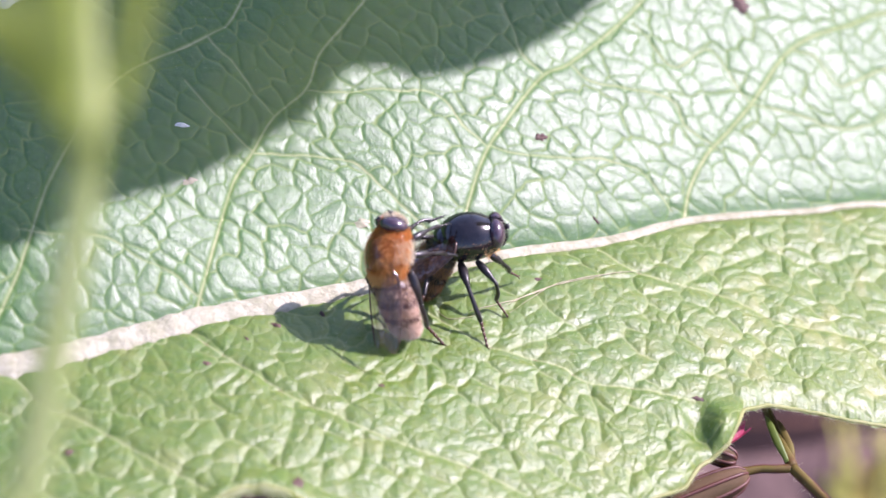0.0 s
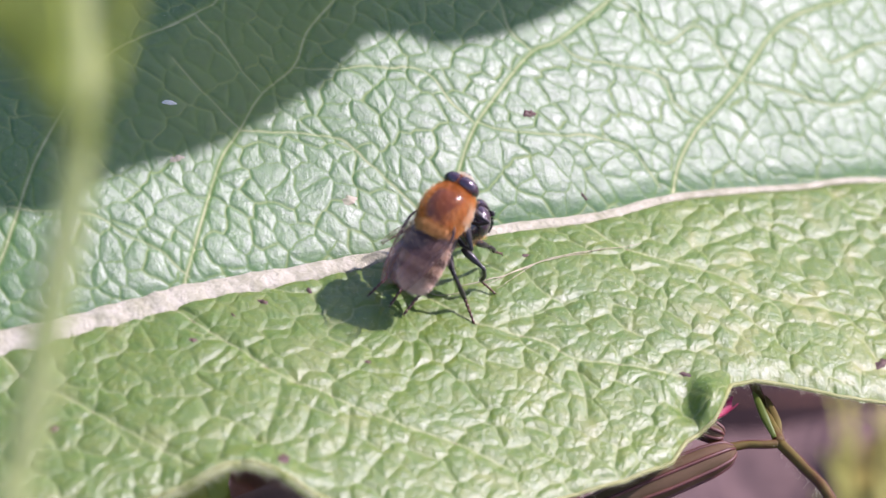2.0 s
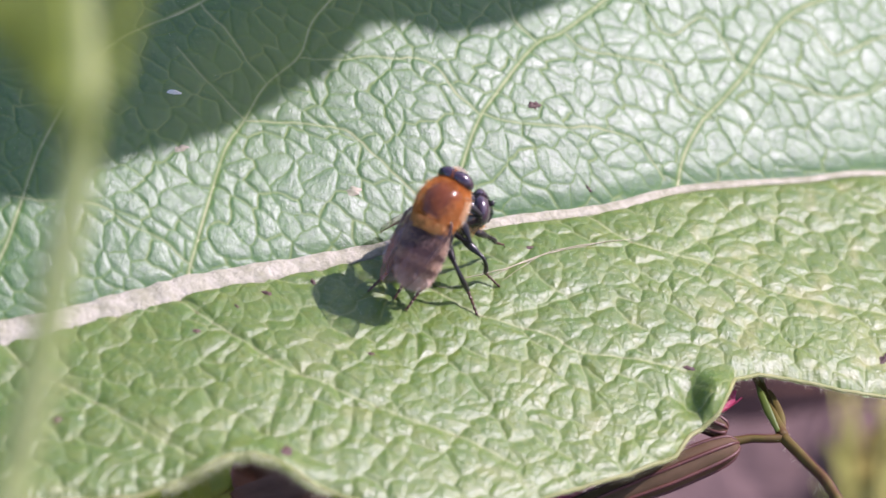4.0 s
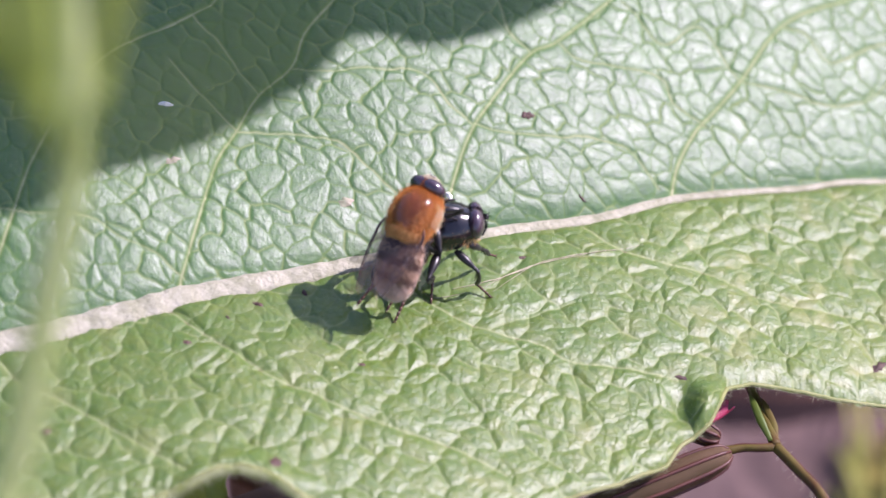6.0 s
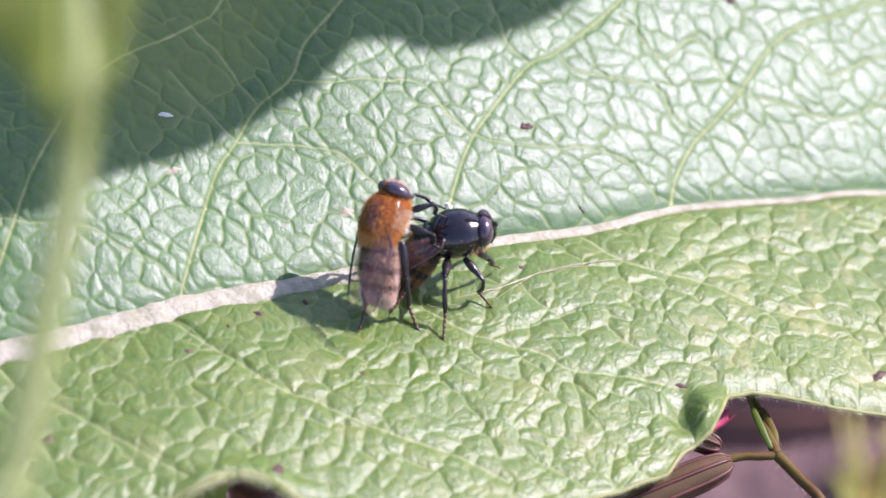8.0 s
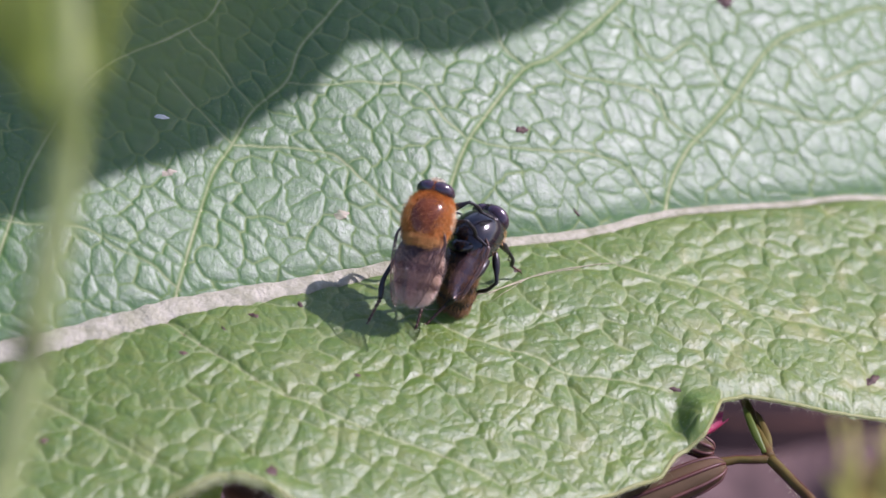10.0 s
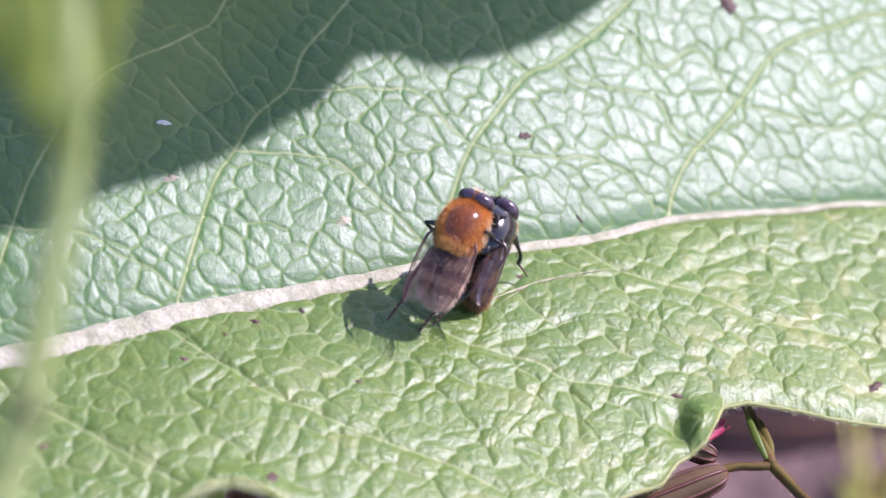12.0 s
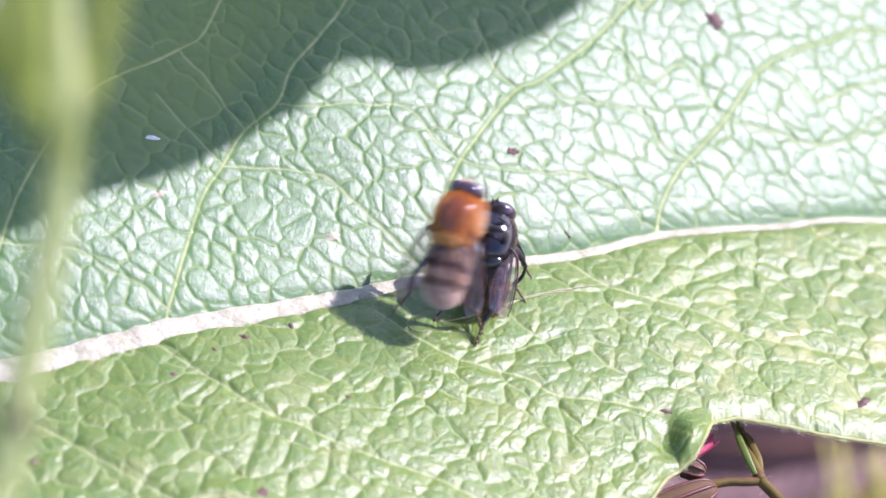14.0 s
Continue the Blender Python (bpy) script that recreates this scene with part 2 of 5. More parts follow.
# ---------------------------------------------------------------- mesh helpers
def mesh_of(name, verts, faces, material, smooth=True):
    """A mesh from numpy vertices in mm."""
    me = bpy.data.meshes.new(name)
    me.from_pydata([tuple(v) for v in np.asarray(verts, float) * MM], [], [tuple(f) for f in faces])
    me.materials.append(material)
    me.polygons.foreach_set("use_smooth", [smooth] * len(me.polygons))
    me.update()
    return me


def part(name, data, parent, label="", at=None):
    """Links a mesh as one object under a thing or a part."""
    ob = new(name, data)
    ob.parent = parent
    if at is not None:
        ob.matrix_basis = at
    if label:
        tagged(ob, label)
    return ob


def root(name, label, category, group="", m=None):
    ob = tagged(new(name), label, category, group)
    ob.empty_display_size = 0.002
    if m is not None:
        ob.matrix_basis = m
    return ob


def smooth_path(points, n):
    """n places along a Catmull-Rom line through points."""
    P = np.asarray(points, float)
    P = np.vstack([2 * P[0] - P[1], P, 2 * P[-1] - P[-2]])
    k = len(P) - 3
    u = np.linspace(0, k - 1e-9, n)
    i = u.astype(int)
    f = (u - i)[:, None]
    a, b, c, d = P[i], P[i + 1], P[i + 2], P[i + 3]
    return 0.5 * (2 * b + (c - a) * f + (2 * a - 5 * b + 4 * c - d) * f ** 2 + (3 * b - a - 3 * c + d) * f ** 3)


def tube(points, radii, n=24, sides=8, flat=1.0, up=(0, 0, 1)):
    """Vertices and faces of a tapered tube along a smooth line, mm. flat: its height over its width."""
    C = smooth_path(points, n)
    R = np.interp(np.linspace(0, 1, n), np.linspace(0, 1, len(radii)), radii)
    T = np.gradient(C, axis=0)
    T /= np.linalg.norm(T, axis=1)[:, None]
    S = np.cross(T, np.asarray(up, float))
    S /= np.maximum(np.linalg.norm(S, axis=1), 1e-9)[:, None]
    U = np.cross(S, T)
    a = np.arange(sides) * 2 * np.pi / sides
    V = C[:, None] + R[:, None, None] * (S[:, None] * np.cos(a)[None, :, None] + flat * U[:, None] * np.sin(a)[None, :, None])
    F = [(i * sides + j, i * sides + (j + 1) % sides, (i + 1) * sides + (j + 1) % sides, (i + 1) * sides + j)
         for i in range(n - 1) for j in range(sides)]
    F += [tuple(range(sides))[::-1], tuple((n - 1) * sides + j for j in range(sides))]
    return V.reshape(-1, 3), F


def joined(*pieces):
    V, F, o = [], [], 0
    for v, f in pieces:
        V.append(np.asarray(v, float))
        F += [tuple(i + o for i in q) for q in f]
        o += len(v)
    return np.vstack(V), F


def lathe(sections, n=40, sides=40):
    """A body along x: sections of (x, half width, half height, centre height)."""
    Q = smooth_path(sections, n)
    a = np.arange(sides) * 2 * np.pi / sides
    w, h = np.maximum(Q[:, 1], 0.01), np.maximum(Q[:, 2], 0.01)
    V = np.stack([np.repeat(Q[:, :1], sides, 1), w[:, None] * np.cos(a), Q[:, 3:4] + h[:, None] * np.sin(a)], -1)
    F = [(i * sides + j, i * sides + (j + 1) % sides, (i + 1) * sides + (j + 1) % sides, (i + 1) * sides + j)
         for i in range(n - 1) for j in range(sides)]
    F += [tuple(range(sides))[::-1], tuple((n - 1) * sides + j for j in range(sides))]
    return V.reshape(-1, 3), [q[::-1] for q in F]


def blob(centre, radii, n=20, sides=28):
    """An ellipsoid, mm."""
    u = np.linspace(0.02, np.pi - 0.02, n)
    a = np.arange(sides) * 2 * np.pi / sides
    V = np.stack([np.sin(u)[:, None] * np.cos(a), np.sin(u)[:, None] * np.sin(a), np.cos(u)[:, None] * np.ones(sides)], -1)
    F = [(i * sides + j, (i + 1) * sides + j, (i + 1) * sides + (j + 1) % sides, i * sides + (j + 1) % sides)
         for i in range(n - 1) for j in range(sides)]
    F += [tuple(range(sides)), tuple((n - 1) * sides + j for j in range(sides))[::-1]]
    return V.reshape(-1, 3) * np.asarray(radii) + np.asarray(centre), F


def fur(rng, sections, count, length, width, lean=0.8, keep=None, spread=0.35, droop=0.0):
    """Hairs on a lathe body: one slender bent blade each."""
    Q = smooth_path(sections, 200)
    w = np.maximum(Q[:, 1], 0.02)
    arc = np.concatenate([[0], np.cumsum(np.linalg.norm(np.diff(Q[:, :3], axis=0), axis=1) * (w[1:] + 0.1))])
    i = np.interp(rng.random(count * 3) * arc[-1], arc, np.arange(200))
    a = rng.random(count * 3) * 2 * np.pi
    k = np.minimum(i.astype(int), 198)
    f = i - k
    q = Q[k] * (1 - f)[:, None] + Q[k + 1] * f[:, None]
    ca, sa = np.cos(a), np.sin(a)
    P = np.stack([q[:, 0], np.maximum(q[:, 1], 0.01) * ca, q[:, 3] + np.maximum(q[:, 2], 0.01) * sa], -1)
    d = Q[k + 1] - Q[k]
    slope = -d[:, 1] / np.where(np.abs(d[:, 0]) < 1e-6, 1e-6, d[:, 0])
    slope = np.clip(slope, -4, 4)
    N = np.stack([slope, ca, sa * q[:, 1] / np.maximum(q[:, 2], 0.01)], -1)
    N /= np.linalg.norm(N, axis=1)[:, None]
    if keep is not None:
        ok = keep(P, a, rng.random(len(P)))
        P, N, a = P[ok], N[ok], a[ok]
    P, N = P[:count], N[:count]
    c = len(P)
    D = N + np.array([-lean, 0, -droop]) + rng.normal(0, spread, (c, 3))
    D /= np.linalg.norm(D, axis=1)[:, None]
    E = D + np.array([-0.5 * lean, 0, -0.25])
    E /= np.linalg.norm(E, axis=1)[:, None]
    L = length * rng.uniform(0.55, 1.15, (c, 1))
    S = np.cross(D, rng.normal(0, 1, (c, 3)))
    S /= np.linalg.norm(S, axis=1)[:, None]
    A = P - N * 0.05
    B = A + D * L * 0.55
    C = B + E * L * 0.5
    V = np.stack([A - S * width, A + S * width, B + S * width * 0.8, B - S * width * 0.8, C], 1).reshape(-1, 3)
    F = []
    for j in range(c):
        o = 5 * j
        F += [(o, o + 1, o + 2, o + 3), (o + 3, o + 2, o + 4)]
    return V, F


# ---------------------------------------------------------------- the big leaf
RIB_X = np.array([-130, -80, -37.2, -32.1, -27.5, -22.5, -18.5, -13.7, -8, -1.7, 4.7, 12.2, 16.3, 20.3, 27.5, 34.3, 40.1, 60, 110])
RIB_Y = np.array([-48.0, -29.0, -18.1, -15.7, -13.5, -10.7, -8.9, -7.0, -4.3, -1.0, 2.6, 5.4, 7.9, 10.6, 13.5, 16.2, 19.2, 23.2, 32.2])
rib_gx = np.linspace(-130, 110, 961)
_k = np.exp(-0.5 * (np.arange(-24, 25) / 7.0) ** 2)
rib_gy = np.convolve(np.pad(np.interp(rib_gx, RIB_X, RIB_Y), 24, mode="reflect", reflect_type="odd"), _k / _k.sum(), "valid")


def rib_y(x):
    return np.interp(x, rib_gx, rib_gy)


def leaf_base(x, y):
    """The leaf's smooth height in mm over its midrib: a shallow valley, curling down in front."""
    s = y - rib_y(x)
    up, lo = np.where(s > 0, s, 0), np.where(s < 0, -s, 0)
    z = 0.24 * up - 0.0012 * up ** 2 + 1.0 * (1 - np.exp(-up / 7)) + 0.21 * lo - 0.0032 * lo ** 2
    z = z + 0.5 * np.sin(x * 0.13 + 0.6) * np.sin(y * 0.11 + 1.0) * np.minimum(1, np.abs(s) / 8)
    return z - 0.28 * x - 0.0016 * np.clip(x, -45, 70) ** 2


MARGIN_LOW = [(-130, -48), (-112, -70), (-80, -64), (-55, -47), (-42, -38), (-33.4, -37.3), (-26.4, -36.1), (-24.8, -35.3), (-22.5, -34.0), (-20.3, -32.6), (-18.4, -31.4), (-16.4, -30.9), (-14.4, -31.3), (-12.3, -32.4), (-8.6, -33.4), (-3.9, -33.4), (0.8, -32.9), (5.5, -30.8), (10.3, -27.8), (15.1, -25.0), (19.0, -22.3), (20.3, -19.8), (22.8, -17.4), (23.8, -15.2), (24.4, -12.4), (26.6, -11.0), (30.1, -10.7), (34.1, -10.6), (40.2, -9.7), (60, -17), (85, -5), (110, 32.1)]
MARGIN_TOP = [(-130, -47.9), (-112, 5), (-80, 36), (-40, 52), (0, 60), (40, 57), (80, 42), (100, 32), (110, 32.300000000000004)]
LATERALS, BRANCHES, BRANCHES_LOW = [], [], []
LATERALS.append(([(-22.6, -10.4), (-22.2, -8.8), (-21.2, -4.5), (-20.0, 0.6), (-19.2, 3.2), (-17.9, 5.7), (-16.1, 9.5), (-13.2, 13.0), (-12.1, 16.5), (-9.6, 20.5), (-7.2, 25.1), (-5, 34), (2, 48)], 0.28))
LATERALS.append(([(-0.7, -1.2), (0.8, 5.2), (2.3, 10.3), (4.2, 14.1), (7.6, 19.9), (10.1, 22.0), (15.0, 27.9), (18.6, 33.2), (20, 33), (30, 48)], 0.27))
LATERALS.append(([(20.2, 10.8), (20.9, 13.8), (22.5, 17.3), (24.2, 19.7), (26.7, 23.4), (30.5, 29.9), (35.8, 34.2), (42.4, 38.0), (60, 38)], 0.26))
LATERALS.append(([(-44, -15.5), (-40.1, -15.5), (-37.9, -11.2), (-36.6, -7.0), (-34.9, -1.0), (-31.7, 6.2), (-28.5, 10.9), (-21.8, 16.1), (-19.0, 19.9), (-14, 36)], 0.22))
LATERALS.append(([(-40, -16), (-35.1, -22.6), (-32.9, -23.5), (-29.3, -26.0), (-24.5, -29.3), (-21.2, -31.4)], 0.16))
LATERALS.append(([(-23.2, -12.4), (-20.2, -15.2), (-17.3, -17.4), (-14.0, -20.0), (-10.6, -21.1), (-8.3, -22.2), (-4.0, -23.5), (0.8, -24.5), (5.5, -26.5)], 0.17))
LATERALS.append(([(-4.6, -5.3), (0.8, -9.4), (4.2, -10.5), (8.5, -11.2), (10.9, -12.6), (15.3, -12.3), (20.2, -12.5)], 0.15))
LATERALS.append(([(12.2, 4.8), (15.1, 2.4), (19.6, 1.4), (23.6, 1.1), (28.0, -0.4), (32.6, -0.4), (40.7, -0.2)], 0.16))
LATERALS.append(([(34.8, 15.7), (36.8, 13.6), (41.3, 12.0), (48, -3)], 0.16))
BRANCHES.append([(-13.2, 12.8), (-10.1, 13.2), (-6.6, 14.4), (-2.4, 15.3), (0.0, 13.5), (2.5, 11.1)])
BRANCHES.append([(-17.9, 5.7), (-14.9, 6.3), (-12.0, 6.8), (-9.0, 6.6), (-6.6, 4.8), (-4.6, 3.4), (-1.2, 1.1)])
BRANCHES.append([(-16.1, 9.5), (-18.9, 13.2), (-21.8, 16.1)])
BRANCHES.append([(-17.9, 5.8), (-21.5, 9.2), (-23.7, 11.3)])
BRANCHES.append([(7.6, 19.9), (5.8, 21.9), (4.1, 26.4)])
BRANCHES.append([(10.1, 21.8), (12.4, 20.7), (19.0, 21.5), (20.5, 19.5), (23.5, 18.1)])
BRANCHES.append([(2.8, 11.4), (5.8, 11.5), (10.8, 12.5), (15.6, 13.7), (19.1, 10.9)])
BRANCHES.append([(26.7, 23.4), (24.7, 25.8), (22.7, 27.5), (19.5, 24.8), (16.0, 28.0)])
BRANCHES.append([(26.7, 23.4), (30.8, 23.7), (36.1, 24.2), (42.0, 29.3)])
BRANCHES.append([(30.7, 29.9), (32.8, 29.9), (35.1, 28.1), (38.4, 30.6), (42.2, 33.3)])
BRANCHES.append([(-21.9, -9.0), (-25.2, -7.1), (-27.4, -6.6), (-30.5, -5.2), (-34.7, -5.9), (-37.5, -6.2)])
BRANCHES_LOW.append([(19.6, 1.4), (22.2, 4.3), (26.8, 7.6)])
BRANCHES_LOW.append([(-14.0, -20.0), (-14.4, -24.1), (-16.2, -27.6)])
BRANCHES_LOW.append([(-8.3, -22.2), (-8.7, -26.2), (-10.1, -28.4)])
BRANCHES_LOW.append([(4.2, -10.5), (7.1, -8.2), (11.5, -5.5)])
BRANCHES_LOW.append([(10.9, -12.6), (11.6, -15.7), (11.8, -18.8)])


def sm(x):
    x = np.clip(x, 0, 1)
    return x * x * (3 - 2 * x)


def lattice(rng, x, y, size):
    """Smooth value noise, -1 to 1, on a lattice of the given size in mm."""
    g = rng.uniform(-1, 1, (256, 256))
    u, v = x / size + 128, y / size + 128
    i, j = np.floor(u).astype(int), np.floor(v).astype(int)
    f, h = sm(u - i), sm(v - j)
    i, j = i % 255, j % 255
    return (g[i, j] * (1 - f) + g[i + 1, j] * f) * (1 - h) + (g[i, j + 1] * (1 - f) + g[i + 1, j + 1] * f) * h


def line_distance(x, y, line):
    d = np.full(x.shape, 1e3)
    P = smooth_path(line, 6 * len(line))
    for (ax, ay), (bx, by) in zip(P[:-1], P[1:]):
        near = (x > min(ax, bx) - 3) & (x < max(ax, bx) + 3) & (y > min(ay, by) - 3) & (y < max(ay, by) + 3)
        if not near.any():
            continue
        px, py = x[near] - ax, y[near] - ay
        vx, vy = bx - ax, by - ay
        t = np.clip((px * vx + py * vy) / (vx * vx + vy * vy + 1e-12), 0, 1)
        d[near] = np.minimum(d[near], np.hypot(px - t * vx, py - t * vy))
    return d


def cells(rng, x, y, size, parent_size):
    """Distances to the nearest edge of a cell network and to the nearest edge between two groups of cells, and a plane that tilts each cell its own way."""
    n = 200
    off = rng.uniform(0.1, 0.9, (n, n, 2))
    lean = rng.normal(0, 1, (n, n, 3))
    u, v = x / size + n / 2, y / size + n / 2
    i, j = np.floor(u).astype(int), np.floor(v).astype(int)
    m = 120
    poff = rng.uniform(0.05, 0.95, (m, m, 2))

    def group(cx, cy):
        a, b = cx * size / parent_size + m / 2 - n / 2 * size / parent_size, cy * size / parent_size + m / 2 - n / 2 * size / parent_size
        ia, ib = np.floor(a).astype(int), np.floor(b).astype(int)
        best, who = np.full(cx.shape, 1e9), np.zeros(cx.shape, int)
        for da in (-1, 0, 1):
            for db in (-1, 0, 1):
                q = poff[(ia + da) % m, (ib + db) % m]
                dd = (ia + da + q[..., 0] - a) ** 2 + (ib + db + q[..., 1] - b) ** 2
                w = dd < best
                best = np.where(w, dd, best)
                who = np.where(w, ((ia + da) % m) * m + (ib + db) % m, who)
        return who

    gi, gj = np.meshgrid(np.arange(n), np.arange(n), indexing="ij")
    seed_group = group(gi + off[..., 0], gj + off[..., 1])
    best = np.full(x.shape, 1e9)
    bx, by, bg, tilt = np.zeros(x.shape), np.zeros(x.shape), np.zeros(x.shape, int), np.zeros(x.shape)
    for da in (-1, 0, 1):
        for db in (-1, 0, 1):
            ii, jj = (i + da) % n, (j + db) % n
            sx, sy = i + da + off[ii, jj, 0], j + db + off[ii, jj, 1]
            dd = (sx - u) ** 2 + (sy - v) ** 2
            w = dd < best
            best, bx, by, bg = np.where(w, dd, best), np.where(w, sx, bx), np.where(w, sy, by), np.where(w, seed_group[ii, jj], bg)
            tilt = np.where(w, lean[ii, jj, 0] * (u - sx) + lean[ii, jj, 1] * (v - sy) + 0.5 * lean[ii, jj, 2], tilt)
    edge, strong = np.full(x.shape, 9.0), np.full(x.shape, 9.0)
    for da in (-2, -1, 0, 1, 2):
        for db in (-2, -1, 0, 1, 2):
            ii, jj = (i + da) % n, (j + db) % n
            sx, sy = i + da + off[ii, jj, 0], j + db + off[ii, jj, 1]
            ex, ey = sx - bx, sy - by
            l = np.hypot(ex, ey)
            d = ((bx + sx) / 2 - u) * ex / np.maximum(l, 1e-9) + ((by + sy) / 2 - v) * ey / np.maximum(l, 1e-9)
            d = np.where(l < 1e-6, 9.0, d)
            edge = np.minimum(edge, d)
            strong = np.minimum(strong, np.where(seed_group[ii, jj] != bg, d, 9.0))
    return edge * size, strong * size, tilt * size


def pillow(d, w):
    """Rises from 0 in a groove to 1 at distance w, steepest in the groove."""
    return 1 - (1 - np.clip(d / w, 0, 1)) ** 2


def leaf_relief(x, y):
    """Height over the smooth leaf (mm), then masks: pale veins, lower half, yellow stains, green grooves."""
    rng = np.random.default_rng(5)
    low = y < rib_y(x)
    wx = x + 0.7 * lattice(rng, x, y, 3.4) + 0.24 * lattice(rng, x, y, 1.3) + 0.08 * lattice(rng, x, y, 0.55)
    wy = y + 0.7 * lattice(rng, x, y, 3.4) + 0.24 * lattice(rng, x, y, 1.3) + 0.08 * lattice(rng, x, y, 0.55)
    # the net between the side veins: cells run a little longer across them
    a, c = 0.53 * wx + 0.85 * wy, 0.53 * wy - 0.85 * wx
    e, f = 0.87 * wx - 0.50 * wy, 0.50 * wx + 0.87 * wy
    u, v = np.where(low, e * 0.92, a * 1.08), np.where(low, f * 0.80, c * 0.92)
    dA, dS, tilt = cells(rng, u, v, 1.95, 6.4)
    dW, _, crinkle = cells(rng, wx, wy, 0.95, 3.0)
    dL, dB, dC = np.full(x.shape, 9.0), np.full(x.shape, 9.0), np.full(x.shape, 9.0)
    for line, r in LATERALS:
        dL = np.minimum(dL, line_distance(x, y, line))
    bx = x + 0.22 * lattice(rng, x, y, 2.4) + 0.07 * lattice(rng, x, y, 0.9)
    by = y + 0.22 * lattice(rng, x, y, 2.4) + 0.07 * lattice(rng, x, y, 0.9)
    for line in BRANCHES:
        dB = np.minimum(dB, line_distance(bx, by, line))
    for line in BRANCHES_LOW:
        dC = np.minimum(dC, line_distance(bx, by, line))
    dM = np.abs(y - rib_y(x))
    big = np.minimum(dL, np.minimum(dB, dC))
    hush = sm(big / 0.5)
    inner = sm(dA / 0.45) * hush
    flat = 0.038 * pillow(dA, 0.34) + 0.044 * pillow(dS, 0.42) + 0.09 * pillow(big, 0.7) + 0.010 * pillow(dW, 0.22) + inner * (0.007 * tilt + 0.008 * crinkle) + 0.040 * sm(dA / 1.0)
    dome = 0.075 * pillow(dA, 0.65) + 0.15 * pillow(dS, 1.25) + 0.22 * pillow(big, 1.4) + 0.030 * pillow(dW, 0.34) + inner * (0.016 * tilt + 0.020 * crinkle)
    # a smoother turned-down strip along the front edge
    strip = (1 - sm((y - margin(MARGIN_LOW, x) - 0.4) / 2.2)) * sm((x - 22) / 2)
    dome = dome * (1 - 0.6 * strip)
    calm = sm((dM - 0.3) / 0.7)
    h = np.where(low, 0.2 + (dome - 0.2) * calm, 0.12 + (flat - 0.12) * calm) + 0.22 * sm(dM / 2.2) - 0.6
    h = h + np.where(low, 0.010, 0.007) * lattice(rng, x, y, 0.8) + np.where(low, 0.005, 0.003) * lattice(rng, x, y, 0.36) + np.where(low, 0.09, 0.055) * lattice(rng, x, y, 5.5)
    # a fold beside the notch, and the lip of the front edge, turned up
    pucker = 0.22 * lattice(rng, x, y, 1.3)
    h = h + (1.5 * sm((x - 20.5) / 2.3) - 0.8 * np.exp(-((x - 20.3) / 1.1) ** 2) + pucker * np.exp(-((x - 21.8) / 1.6) ** 2)) * np.exp(-((y + 15.4) / 2.3) ** 2) * (1 - sm((x - 24.6) / 2.5))
    h = h + 1.1 * np.exp(-(np.maximum(y - margin(MARGIN_LOW, x), 0) / 1.7) ** 2) * np.exp(-((x + 16.5) / 5.0) ** 4)
    fine_vein = np.maximum(0.8 * np.exp(-(dA / 0.06) ** 2) * hush, 0.95 * np.exp(-(dS / 0.085) ** 2) * hush)
    fine_vein = np.maximum(fine_vein, 0.2 * np.exp(-(dW / 0.08) ** 2))
    fine_vein = np.maximum(fine_vein, np.maximum(0.8 * np.exp(-(np.minimum(dB, dC) / 0.15) ** 2), 0.9 * np.exp(-(dL / 0.28) ** 2)))
    worn = 0.78 + 0.22 * lattice(rng, x, y, 1.7)
    tint = np.maximum(0.85 * np.exp(-(dB / 0.085) ** 2), 0.85 * np.exp(-(dL / 0.12) ** 2))
    tint = np.maximum(tint, np.where(low, 0.5, 0.42) * np.exp(-(dS / 0.07) ** 2) * hush)
    tint = np.maximum(tint, np.where(low, 0.2, 0.1) * np.exp(-(dA / 0.05) ** 2) * hush)
    tint = np.maximum(tint, 0.5 * np.exp(-(dC / 0.10) ** 2)) * np.where(low, 0.75, 1.0) * worn
    groove = fine_vein * np.where(low, 0.5, 1.0)
    stain = 0.45 * low * sm((0.7 * lattice(rng, x, y, 8.0) + 0.6 * lattice(rng, x, y, 2.2) + 0.5 * lattice(rng, x, y, 0.9) - 0.05) / 0.9) * sm((x - 14) / 14) * sm((y + 16) / 8)
    stain = stain + 0.2 * sm((lattice(rng, x, y, 4.0) - 0.55) / 0.4) * low
    return h, tint, low.astype(float), stain, groove


def ranges(*stretches):
    return np.unique(np.concatenate([np.arange(a, b, s) for a, b, s in stretches]))


def leaf_point(x, y, over=0.0):
    """A place on the blade, mm."""
    x, y = np.atleast_1d(np.asarray(x, float)), np.atleast_1d(np.asarray(y, float))
    h = leaf_relief(x, y)[0]
    return np.stack([x, y, LEAF_Z + leaf_base(x, y) + h + over], -1)


def margin(line, x):
    p = np.asarray(line, float)
    return np.interp(x, p[:, 0], p[:, 1])


